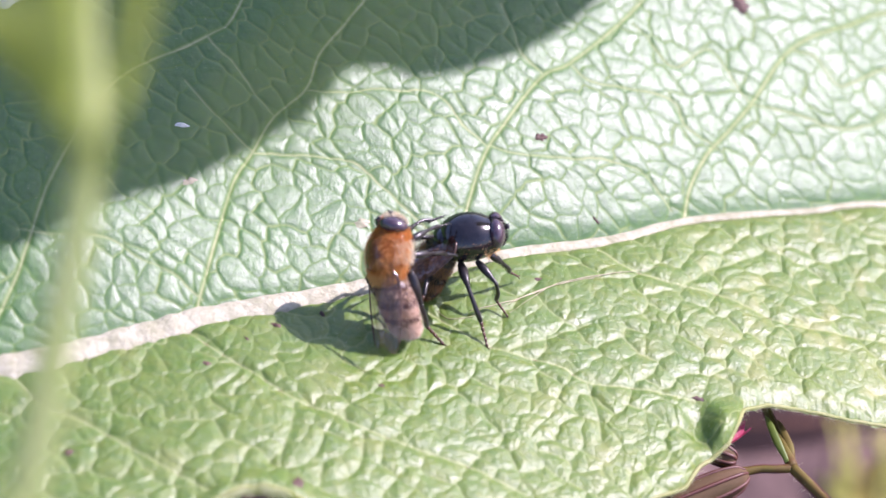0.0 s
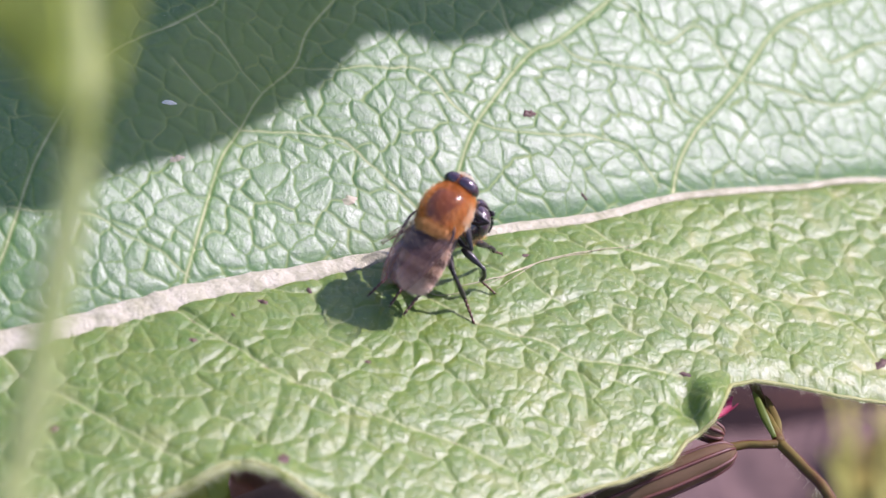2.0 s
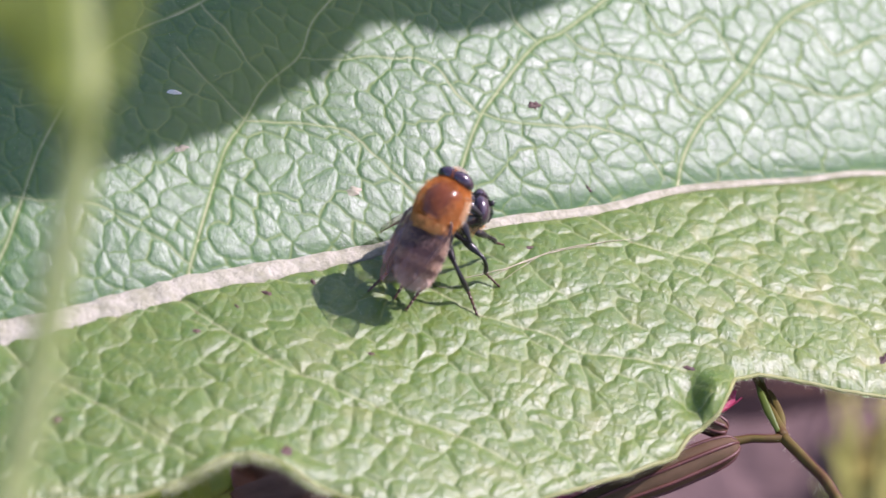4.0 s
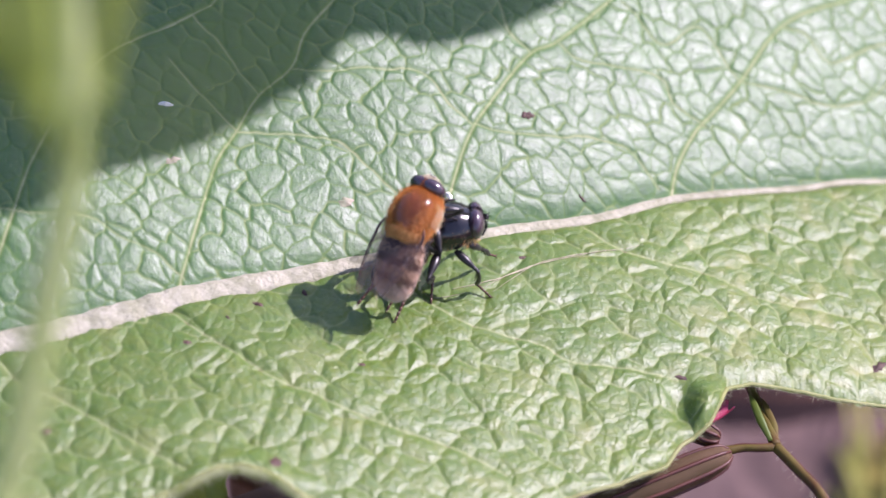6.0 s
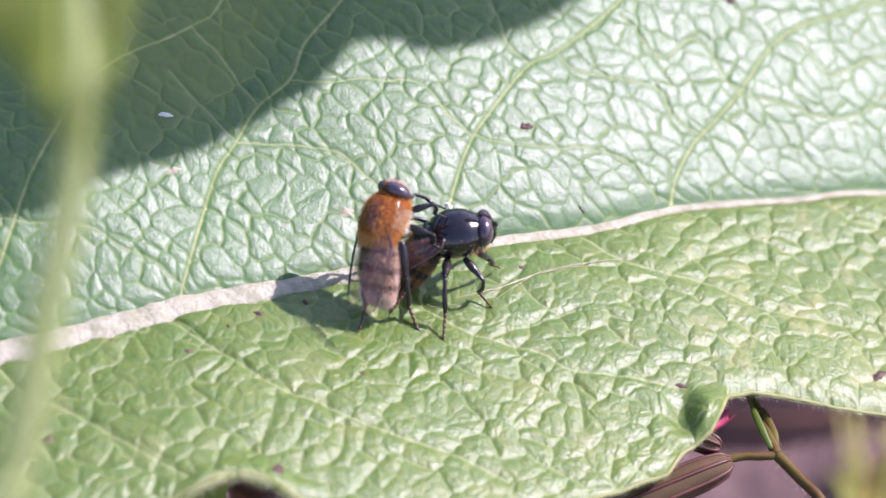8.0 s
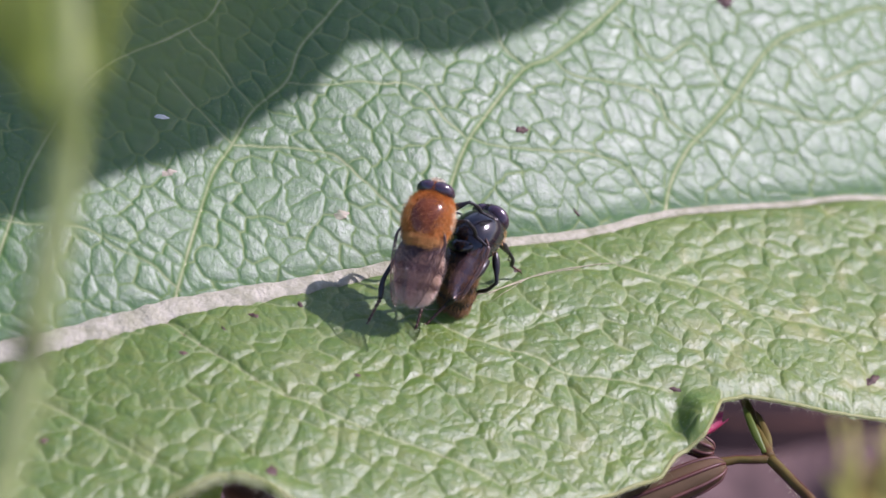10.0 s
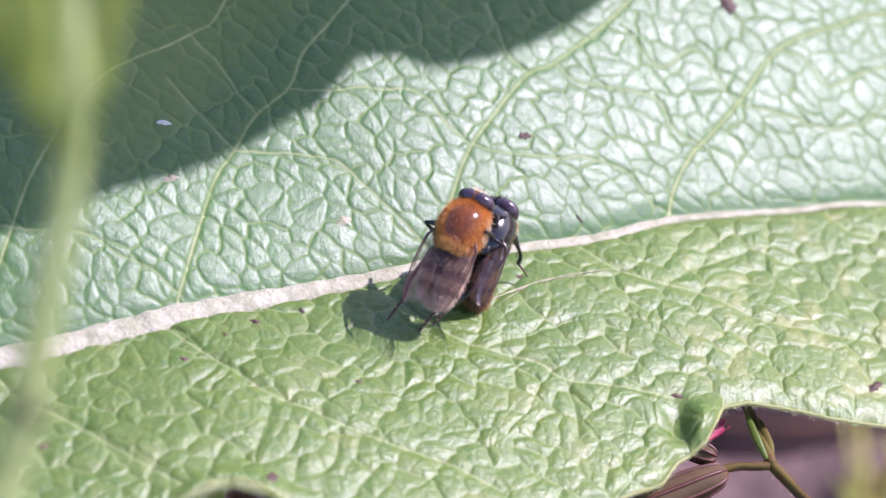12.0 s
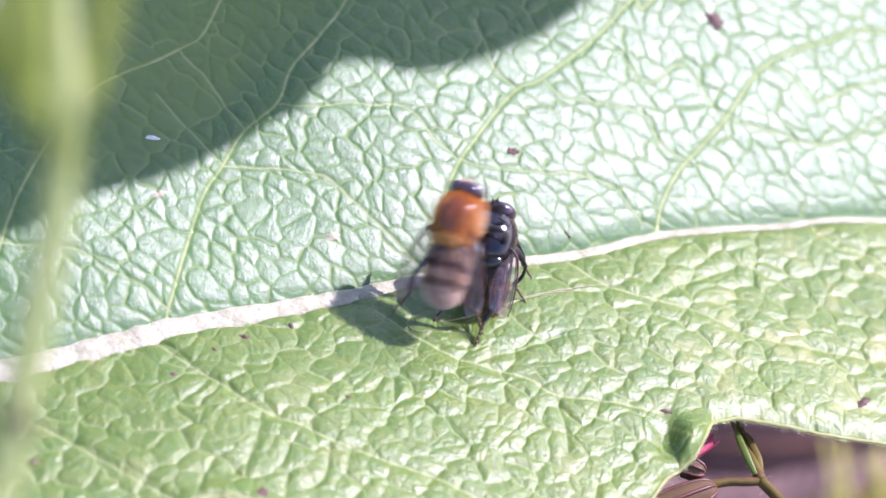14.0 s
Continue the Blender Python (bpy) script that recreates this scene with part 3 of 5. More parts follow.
def build_blade(parent):
    rng = np.random.default_rng(3)
    xs = ranges((-130, -44, 1.2), (-44, 44, 0.085), (44, 110.01, 1.2))
    a = np.linspace(0, 1, 330)
    b = ranges((0.0, 0.62, 0.0019), (0.62, 1.0001, 0.02))
    b[-1] = 1.0
    X = np.repeat(xs[:, None], len(a) + len(b) - 1, 1)
    yl = margin(MARGIN_LOW, xs) + 0.18 * lattice(rng, xs, xs * 0, 0.8) + 0.12 * lattice(rng, xs, xs * 0, 0.35)
    yr, yt = rib_y(xs), margin(MARGIN_TOP, xs)
    Y = np.concatenate([yl[:, None] + (yr - yl)[:, None] * a, yr[:, None] + (yt - yr)[:, None] * b[1:]], 1)
    h, tint, low, stain, groove = leaf_relief(X.ravel(), Y.ravel())
    d = np.minimum(Y - yl[:, None], (yt[:, None] - Y)).ravel()
    curl = -0.5 * np.clip(1 - d / 1.6, 0, 1) ** 2
    Z = LEAF_Z + leaf_base(X, Y).ravel() + h + curl
    nx, ny = X.shape
    top = np.stack([X.ravel(), Y.ravel(), Z], -1)
    idx = np.arange(nx * ny).reshape(nx, ny)
    quads = np.stack([idx[:-1, :-1], idx[1:, :-1], idx[1:, 1:], idx[:-1, 1:]], -1).reshape(-1, 4)
    # underside, coarser, closed to the top along the edges
    si, sj = np.r_[0:nx - 1:5, nx - 1], np.r_[0:ny - 1:5, ny - 1]
    low_v = top.reshape(nx, ny, 3)[np.ix_(si, sj)].copy()
    low_v[1:-1, 1:-1, 2] -= 0.42
    low_v[:, (0, -1), 2] -= 0.02
    jdx = (np.arange(len(si) * len(sj)) + nx * ny).reshape(len(si), len(sj))
    under = np.stack([jdx[:-1, :-1], jdx[:-1, 1:], jdx[1:, 1:], jdx[1:, :-1]], -1).reshape(-1, 4)
    V = np.vstack([top, low_v.reshape(-1, 3)]) * MM
    Q = np.vstack([quads, under])
    me = bpy.data.meshes.new("blade")
    me.vertices.add(len(V))
    me.vertices.foreach_set("co", V.ravel())
    me.loops.add(Q.size)
    me.loops.foreach_set("vertex_index", Q.ravel())
    me.polygons.add(len(Q))
    me.polygons.foreach_set("loop_start", np.arange(0, Q.size, 4))
    me.polygons.foreach_set("use_smooth", np.ones(len(Q), bool))
    me.update(calc_edges=True)
    pad = np.zeros(len(low_v.reshape(-1, 3)))
    for name, values in (("vein", np.concatenate([tint, pad])), ("lower", np.concatenate([low, pad])), ("stain", np.concatenate([stain, pad])), ("groove", np.concatenate([groove, pad]))):
        at = me.attributes.new(name, "FLOAT", "POINT")
        at.data.foreach_set("value", np.clip(values, 0, 1).astype(np.float32))
    me.materials.append(LEAF)
    return part("blade", me, parent)


def build_leaf():
    leaf = root("leaf", "broad wrinkled green leaf with pale veins and hairy nibbled edge", "leaf")
    build_blade(leaf)
    # midrib and the petiole that carries the leaf
    xs = np.array([-128, -100, -80, -60, -44, -36, -28, -22, -16, -10, -4, 2, 8, 14, 20, 26, 32, 38, 50, 70, 100])
    pts = np.stack([xs, rib_y(xs), LEAF_Z + leaf_base(xs, rib_y(xs)) - 0.34], -1)
    knots = np.interp(np.linspace(0, 1, 120), np.linspace(0, 1, len(xs)), [2.8, 2.5, 2.3, 2.0, 1.7, 1.55, 1.5, 1.4, 1.2, 1.05, 0.92, 0.8, 0.7, 0.6, 0.5, 0.42, 0.38, 0.35, 0.3, 0.2, 0.1])
    thick = (knots * (1 + 0.09 * np.random.default_rng(14).normal(0, 1, 120))).tolist()
    part("midrib", mesh_of("midrib", *tube(pts, thick, 400, 16, 0.5), MIDRIB),
         leaf, "cream midrib")
    part("petiole", mesh_of("petiole", *tube([(-126, -46.5, LEAF_Z + 25), (-142, -52, LEAF_Z + 25), (-160, -57, LEAF_Z - 5), (-167, -60, 40), (-168, -61, -6)], [2.6, 2.7, 2.8, 3.0, 3.4], 40, 12), MIDRIB), leaf, "pale ribbed leaf stalk")
    x = np.linspace(-44, 44, 420)
    y = margin(MARGIN_LOW, x)
    p = np.stack([x, y + 0.08, LEAF_Z + leaf_base(x, y) + leaf_relief(x, y)[0] - 0.42], -1)
    part("edge_roll", mesh_of("edge_roll", *tube(p, [0.16, 0.22, 0.17, 0.2, 0.16], 420, 8), EDGE), leaf, "yellowish rolled edge")
    x = np.linspace(-28, -9, 90)
    y = margin(MARGIN_LOW, x)
    p = np.stack([x, y - 0.15, LEAF_Z + leaf_base(x, y) + leaf_relief(x, y)[0] - 0.75 + 0.15 * np.sin(x * 1.7)], -1)
    part("edge_curl", mesh_of("edge_curl", *tube(p, [0.08, 0.26, 0.42, 0.30, 0.46, 0.32, 0.08], 90, 10), CURL), leaf, "yellow-green curled edge")
    for line, r in LATERALS:
        (ax, ay), (bx, by) = line[:2]
        foot = 0.7 / math.hypot(bx - ax, by - ay)
        c = smooth_path([(ax + (ax - bx) * foot, ay + (ay - by) * foot)] + line, 90)
        p = leaf_point(c[:, 0], c[:, 1], -0.10 if r > 0.2 else -0.06)
        z = np.maximum(p[:, 2], np.convolve(np.pad(p[:, 2], 3, mode="edge"), np.ones(7) / 7, "valid"))
        p[:, 2] = z
        part("lateral_vein", mesh_of("lateral_vein", *tube(p, [r * k for k in (2.6, 0.9, 0.5, 0.4, 0.46, 0.36, 0.42, 0.33, 0.38, 0.3, 0.34, 0.26, 0.28, 0.22, 0.2, 0.16)], 160, 10, 0.45), VEIN if r > 0.2 else VEIN_TAN), leaf, "pale side vein")
    return leaf


leaf = build_leaf()

# ---------------------------------------------------------------- ground
def build_ground():
    g = np.concatenate([np.linspace(-60000, -400, 14)[:-1], np.linspace(-400, 400, 90), np.linspace(400, 60000, 14)[1:]])
    X, Y = np.meshgrid(g, g, indexing="ij")
    rng = np.random.default_rng(8)
    near = np.exp(-(np.hypot(X, Y) / 500) ** 2)
    Z = near * (6 * lattice(rng, X, Y, 60) + 3 * lattice(rng, X, Y, 22))
    n = len(g)
    idx = np.arange(n * n).reshape(n, n)
    F = np.stack([idx[:-1, :-1], idx[1:, :-1], idx[1:, 1:], idx[:-1, 1:]], -1).reshape(-1, 4).tolist()
    tagged(new("ground", mesh_of("ground", np.stack([X.ravel(), Y.ravel(), Z.ravel()], -1), F, SOIL)), "bare brown-purple soil, out of focus", "ground", kind="structure")


build_ground()

# ---------------------------------------------------------------- the two flies
def wing_outline(n=26):
    """Upper and lower edge of a wing along its length 0..1, in widths."""
    u = np.linspace(0, 1, n)
    lead = 0.28 * np.sin(np.pi * np.clip(u, 0, 1) ** 0.7) ** 0.5
    trail = -0.72 * (0.12 + 0.88 * u ** 0.7) * np.sqrt(np.clip(1 - u ** 4, 0, 1))
    return u, lead, trail


def build_wing(parent, side, length, width, material, hinge, turn):
    """A wing that lies along -x from its hinge."""
    u, lead, trail = wing_outline()
    k = 11
    V = []
    for i in range(len(u)):
        for j in range(k):
            f = j / (k - 1)
            y = (lead[i] * (1 - f) + trail[i] * f) * width
            z = 0.22 * math.sin(f * 9 + 1.5 * u[i]) * u[i] + 0.9 * math.sin(u[i] * math.pi * 0.5) - 0.9 * f * f * 0.6
            V.append((-u[i] * length, side * y, z * 0.5))
    F = [(i * k + j, i * k + j + 1, (i + 1) * k + j + 1, (i + 1) * k + j) for i in range(len(u) - 1) for j in range(k - 1)]
    V = np.array(V)
    wing = part("wing", mesh_of("wing", V, F, material), parent, "translucent brownish wing", at=pose(*[c * MM for c in hinge], *turn))
    G = V.reshape(len(u), k, 3) + np.array([0, 0, 0.03])
    runs = [(0.0, 0.0, 0.98, 0.10), (0.1, 0.08, 0.95, 0.065), (0.3, 0.25, 0.93, 0.03), (0.45, 0.45, 0.9, 0.03), (0.55, 0.7, 0.8, 0.028), (0.6, 0.92, 0.55, 0.025)]
    for f0, f1, end, r in runs:
        m = int(end * (len(u) - 1))
        pts = [G[i, min(k - 1, int(round((f0 + (f1 - f0) * i / m) * (k - 1))))] for i in range(0, m + 1, 3)]
        part("wing_vein", mesh_of("wing_vein", *tube(pts, [r, r * 0.8, r * 0.4], 22, 5), WING_VEIN), wing)
    return wing


def bristles(rng, length, thick, count):
    """Short dark hairs round a limb that lies along x."""
    V, F = [], []
    for i in range(count):
        x, a = rng.uniform(0.05, 0.97) * length, rng.uniform(0, 2 * math.pi)
        w = np.array([0.35, math.cos(a), math.sin(a)])
        p = np.array([x, 0, 0]) + w * thick * 0.6
        side = np.array([0, -math.sin(a), math.cos(a)]) * 0.014
        o = len(V)
        V += [p - side, p + side, p + w * rng.uniform(0.16, 0.34)]
        F.append((o, o + 1, o + 2))
    return V, F


def build_leg(fly, hip, lengths, thick, brown, bow, seed):
    """Thigh, shin and foot, each along its own x from the joint that it turns about."""
    a, b, c = lengths
    rng = np.random.default_rng(seed)
    thigh = part("thigh", mesh_of("thigh", *tube([(0, 0, 0), (a * 0.5, 0, 0.12 * thick), (a, 0, 0)], [thick * 0.7, thick * 1.1, thick * 1.2, thick * 1.0, thick * 0.62, thick * 0.5], 18, 12), LEG_BLACK), fly, "bristly black thigh")
    part("thigh_bristles", mesh_of("thigh_bristles", *bristles(rng, a, thick, 130), FUR_DARK), thigh)
    shin = part("shin", mesh_of("shin", *tube([(-0.03, 0, 0), (b * 0.5, 0, 0.10 * b), (b, 0, 0)], [thick * 0.5, thick * 0.52, thick * 0.58, thick * 0.68, thick * 0.52], 16, 10), LEG_BLACK), fly, "black shin")
    part("shin_bristles", mesh_of("shin_bristles", *bristles(rng, b, thick * 0.6, 110), FUR_DARK), shin)
    beads = []
    for i in range(5):
        u, v = c * i / 5, c * (i + 0.97) / 5
        r = thick * (0.46 - 0.03 * i)
        beads.append(tube([(u, 0, 0), ((u + v) / 2, 0, 0.02), (v, 0, 0)], [r * 0.7, r, r * 0.95, r * 0.6], 7, 8))
    for k in (1, -1):
        beads.append(tube([(c, k * 0.05, 0), (c + 0.16, k * 0.14, 0.03), (c + 0.24, k * 0.16, -0.08)], [0.05, 0.04, 0.015], 6, 5))
    foot = part("foot", mesh_of("foot", *joined(*beads), LEG_BROWN if brown else LEG_BLACK), fly, "dark brown jointed foot")
    return dict(hip=np.array(hip, float), lengths=lengths, bow=np.array(bow, float), thigh=thigh, shin=shin, foot=foot)


THORAX = [(-2.6, 0.2, 0.2, -0.1), (-2.4, 1.15, 0.95, -0.05), (-1.75, 1.85, 1.75, 0.02), (-0.55, 2.18, 2.12, 0.06), (0.75, 2.14, 2.05, 0.02), (1.7, 1.8, 1.72, -0.1), (2.4, 1.25, 1.25, -0.2), (2.65, 0.2, 0.2, -0.25)]
ABDOMEN = [(0.2, 0.3, 0.3, 0), (0, 1.3, 1.0, 0), (-1.0, 1.95, 1.4, -0.05), (-2.3, 2.1, 1.5, -0.2), (-3.7, 1.98, 1.48, -0.45), (-4.9, 1.62, 1.25, -0.75), (-5.6, 1.1, 0.9, -0.95), (-6.0, 0.2, 0.2, -1.2)]


def build_head(parent, face_fur, crown_fur, seed, gap, at):
    """A broad short head: two eyes, hairy crown and face, feelers. gap: half the space between the eyes, mm."""
    head = part("head", mesh_of("head", *blob((-0.08, 0, 0.02), (0.84, 0.9, 1.30)), SHELL_BROWN if crown_fur is FUR_BROWN else SHELL_BLACK), parent, "broad short head", at=at)
    for s in (1, -1):
        part("eye", mesh_of("eye", *blob((0.0, s * (0.52 + gap), 0.06), (0.82, 1.32, 1.34), 28, 36), EYE), head, "large glossy purple-brown compound eye")
        part("antenna", mesh_of("antenna", *joined(tube([(0.7, s * 0.14, 0.3), (0.98, s * 0.17, 0.42), (1.18, s * 0.2, 0.32)], [0.08, 0.11, 0.15, 0.08], 10, 8),
                                                   tube([(1.05, s * 0.19, 0.4), (1.25, s * 0.3, 0.62), (1.4, s * 0.4, 0.72)], [0.03, 0.018, 0.01], 8, 5)), LEG_BLACK), head, "short black antenna")
    rng = np.random.default_rng(seed)
    face = [(0.95, 0.05, 0.05, -0.2), (0.9, 0.4, 0.5, -0.2), (0.65, 0.75, 1.0, -0.15), (0.2, 1.2, 1.3, -0.1), (-0.4, 1.5, 1.4, 0)]
    part("face_hairs", mesh_of("face_hairs", *fur(rng, face, 800 if face_fur is FUR_PALE else 300, 0.42 if face_fur is FUR_PALE else 0.3, 0.018, -1.6, lambda P, a, r: (np.abs(P[:, 1]) < 0.65) & (P[:, 0] > 0.1)), face_fur), head, "pale hairs on the face" if face_fur is FUR_PALE else "dark hairs on the face")
    crown = [(-0.75, 0.9, 0.6, 0.1), (-0.6, 1.5, 1.0, 0.1), (-0.3, 1.75, 1.2, 0.08), (0.15, 1.6, 1.22, 0.06), (0.5, 0.8, 1.0, 0.05)]
    part("crown_hairs", mesh_of("crown_hairs", *fur(rng, crown, 1300, 0.26, 0.015, 0.1, lambda P, a, r: (P[:, 2] > -0.3) & ((P[:, 0] < -0.55) | (np.abs(P[:, 1]) < 0.2 + gap))), crown_fur), head)
    part("proboscis", mesh_of("proboscis", *tube([(0.4, 0, -0.8), (0.62, 0, -1.15), (0.55, 0, -1.35)], [0.3, 0.26, 0.18], 10, 8), LEG_BLACK), head)
    return head


def build_fly(name, label, shell, belly, coats, seed):
    """A fly whose thorax centre is its origin; it heads along x. coats: fur pieces as (sections, where, count, length, material, name)."""
    fly = root(name, label, "hoverfly", "mating hoverflies")
    part("thorax", mesh_of("thorax", *lathe(THORAX), shell), fly)
    part("scutellum", mesh_of("scutellum", *blob((-2.2, 0, 0.75), (0.75, 1.3, 0.6)), shell), fly)
    abdomen = part("abdomen", mesh_of("abdomen", *lathe(ABDOMEN), belly), fly, "banded hairy abdomen", at=pose(-1.9 * MM, 0, -0.25 * MM, 0, 0, 0))
    rng = np.random.default_rng(seed)
    for where, sections, keep, count, length, material, coat in coats:
        part(coat, mesh_of(coat, *fur(rng, sections, count, length, 0.014, 0.85, keep), material), abdomen if where == "abdomen" else fly)
    return fly, abdomen


def upper_disc(P):
    """1 in the middle of the bald back plate, falling to 0 round it."""
    rr = np.sqrt((P[:, 1] / 1.5) ** 2 + ((P[:, 0] + 0.1) / 1.8) ** 2)
    return np.where(P[:, 2] > 0, 0.98 * (1 - sm((rr - 0.66) / 0.6)), 0.0)


def light_band(P):
    """1 on the pale crosswise bands of the abdomen, 0 between them."""
    x = P[:, 0]
    return np.where((x < -4.3) | (np.abs(x + 1.6) < 0.55) | (np.abs(x + 3.3) < 0.45), 1.0, 0.0)


def build_male():
    coats = [
        ("thorax", THORAX, lambda P, a, r: (r > upper_disc(P)) & (P[:, 2] > -0.9), 13000, 0.42, FUR_ORANGE, "thorax_fur"),
        ("thorax", THORAX, lambda P, a, r: (r < 1.2 * upper_disc(P)) & (P[:, 2] > 0), 2600, 0.2, FUR_BROWN, "disc_fur"),
        ("thorax", THORAX, lambda P, a, r: (P[:, 2] < 0.6) & (P[:, 2] > -1.5) & (P[:, 0] > -0.4) & (P[:, 0] < 1.7), 3200, 0.7, FUR_PALE, "side_fur"),
        ("abdomen", ABDOMEN, lambda P, a, r: r < light_band(P), 5500, 0.4, FUR_BUFF, "pale_band_fur"),
        ("abdomen", ABDOMEN, lambda P, a, r: (r > light_band(P)) & (P[:, 0] < -0.9), 5200, 0.42, FUR_MAROON, "dark_band_fur"),
        ("abdomen", ABDOMEN, lambda P, a, r: (P[:, 0] < -4.6) | ((P[:, 2] < -0.4) & (r < 0.3)), 4200, 0.6, FUR_CREAM, "tail_fur"),
    ]
    fly, abdomen = build_fly("male_hoverfly", "orange-furred male hoverfly mounted on the black female", SHELL_BROWN, ABDOMEN_BUFF, coats, 21)
    # rim hairs take a golden colour to imitate their backlit look
    rim = lambda P, a, r: (np.abs(P[:, 1]) > 1.15) & (P[:, 2] > -0.8) | (P[:, 0] < -1.7)
    part("backlit_rim_fur", mesh_of("backlit_rim_fur", *fur(np.random.default_rng(25), THORAX, 1900, 0.72, 0.012, 0.5, rim), FUR_GOLD), fly, "long hairs round the back, golden as if backlit")
    flank = lambda P, a, r: (np.abs(P[:, 1]) > 1.1) & (P[:, 2] > -0.9)
    part("flank_fur", mesh_of("flank_fur", *fur(np.random.default_rng(26), ABDOMEN, 800, 0.6, 0.012, 0.6, flank), FUR_CREAM), abdomen, "pale hairs along the flanks")
    build_head(fly, FUR_PALE, FUR_BROWN, 5, 0.0, pose(2.72 * MM, 0, 0.05 * MM, 0, 10, 0))
    back = [(-1.85, 2.0, 1.65, 0.1), (-2.25, 1.5, 1.25, 0.25), (-2.75, 1.0, 0.75, 0.5)]
    part("scutellum_fringe", mesh_of("scutellum_fringe", *fur(np.random.default_rng(2), back, 1300, 0.6, 0.014, 1.0, lambda P, a, r: P[:, 2] > 0.1), FUR_GOLD), fly, "golden hair fringe")
    rng = np.random.default_rng(9)
    collar = [(1.5, 2.05, 1.8, -0.1), (2.1, 1.7, 1.5, -0.15), (2.5, 1.4, 1.3, -0.2)]
    part("collar_fur", mesh_of("collar_fur", *fur(rng, collar, 1500, 0.3, 0.014, 0.1), FUR_ORANGE), fly)
    wings = [build_wing(fly, s, 7.9, 3.0, WING_CLEAR, (-1.2, s * 1.9, 0.75), (s * 8, 6, -s * 6)) for s in (1, -1)]
    legs = {}
    for s, side in ((1, "left"), (-1, "right")):
        legs[side, "front"] = build_leg(fly, (1.5, s * 1.1, -1.5), (2.3, 2.0, 1.5), 0.30, False, (0.6, s, 0.3), 41 + s)
        legs[side, "middle"] = build_leg(fly, (0.1, s * 1.4, -1.6), (2.6, 2.5, 1.8), 0.32, False, (0.1, s, 0.6), 44 + s)
        legs[side, "hind"] = build_leg(fly, (-1.4, s * 1.4, -1.5), (3.4, 3.3, 2.4), 0.42, True, (-0.5, s, 0.35), 47 + s)
    return fly, abdomen, wings, legs


def build_female():
    coats = [
        ("thorax", THORAX, lambda P, a, r: P[:, 2] > -1.2, 1300, 0.2, FUR_DARK, "thorax_fur"),
        ("thorax", THORAX, lambda P, a, r: (P[:, 2] < -0.5) & (P[:, 0] > 1.3), 900, 0.6, FUR_GOLD, "breast_fur"),
        ("thorax", THORAX, lambda P, a, r: (P[:, 2] < 0.5) & ((np.abs(P[:, 1]) > 1.3) | (P[:, 0] > 1.7)), 500, 0.36, FUR_AMBER, "edge_fur"),
        ("abdomen", ABDOMEN, lambda P, a, r: r < np.maximum(light_band(P), 0.15), 6500, 0.55, FUR_AMBER, "abdomen_fur"),
        ("abdomen", ABDOMEN, lambda P, a, r: (P[:, 0] > -4.2) & (r > light_band(P)), 2600, 0.45, FUR_DARK, "dark_fur"),
    ]
    fly, abdomen = build_fly("female_hoverfly", "glossy black female hoverfly with amber-banded abdomen standing on the leaf", SHELL_BLACK, ABDOMEN_AMBER, coats, 31)
    build_head(fly, FUR_DARK, FUR_DARK, 6, 0.05, pose(2.38 * MM, 0, 0.05 * MM, 0, 10, 0))
    wings = [build_wing(fly, s, 6.2, 2.9, WING_SMOKY, (-1.2, s * 1.9, 0.5), (s * 34, -30, s * 4)) for s in (1, -1)]
    legs = {}
    for s, side in ((1, "left"), (-1, "right")):
        legs[side, "front"] = build_leg(fly, (1.5, s * 0.9, -1.6), (2.3, 1.9, 1.4), 0.28, True, (0.5, s, 0.5), 51 + s)
        legs[side, "middle"] = build_leg(fly, (0.3, s * 1.2, -1.8), (2.6, 2.4, 1.8), 0.30, True, (0.5, s, 0.5), 54 + s)
        legs[side, "hind"] = build_leg(fly, (-1.1, s * 1.3, -1.6), (3.0, 3.1, 2.3), 0.36, True, (-0.2, s, 0.4), 57 + s)
    return fly, abdomen, wings, legs


male, male_abdomen, male_wings, male_legs = build_male()
female, female_abdomen, female_wings, female_legs = build_female()
MALE_SIZE = 0.93
male.scale = (MALE_SIZE,) * 3

# ---------------------------------------------------------------- plants round the leaf
def grass_strip(points, widths, thick=0.12, n=40, up=(0, -0.7, 0.7)):
    return tube(points, widths, n, 8, thick, up)


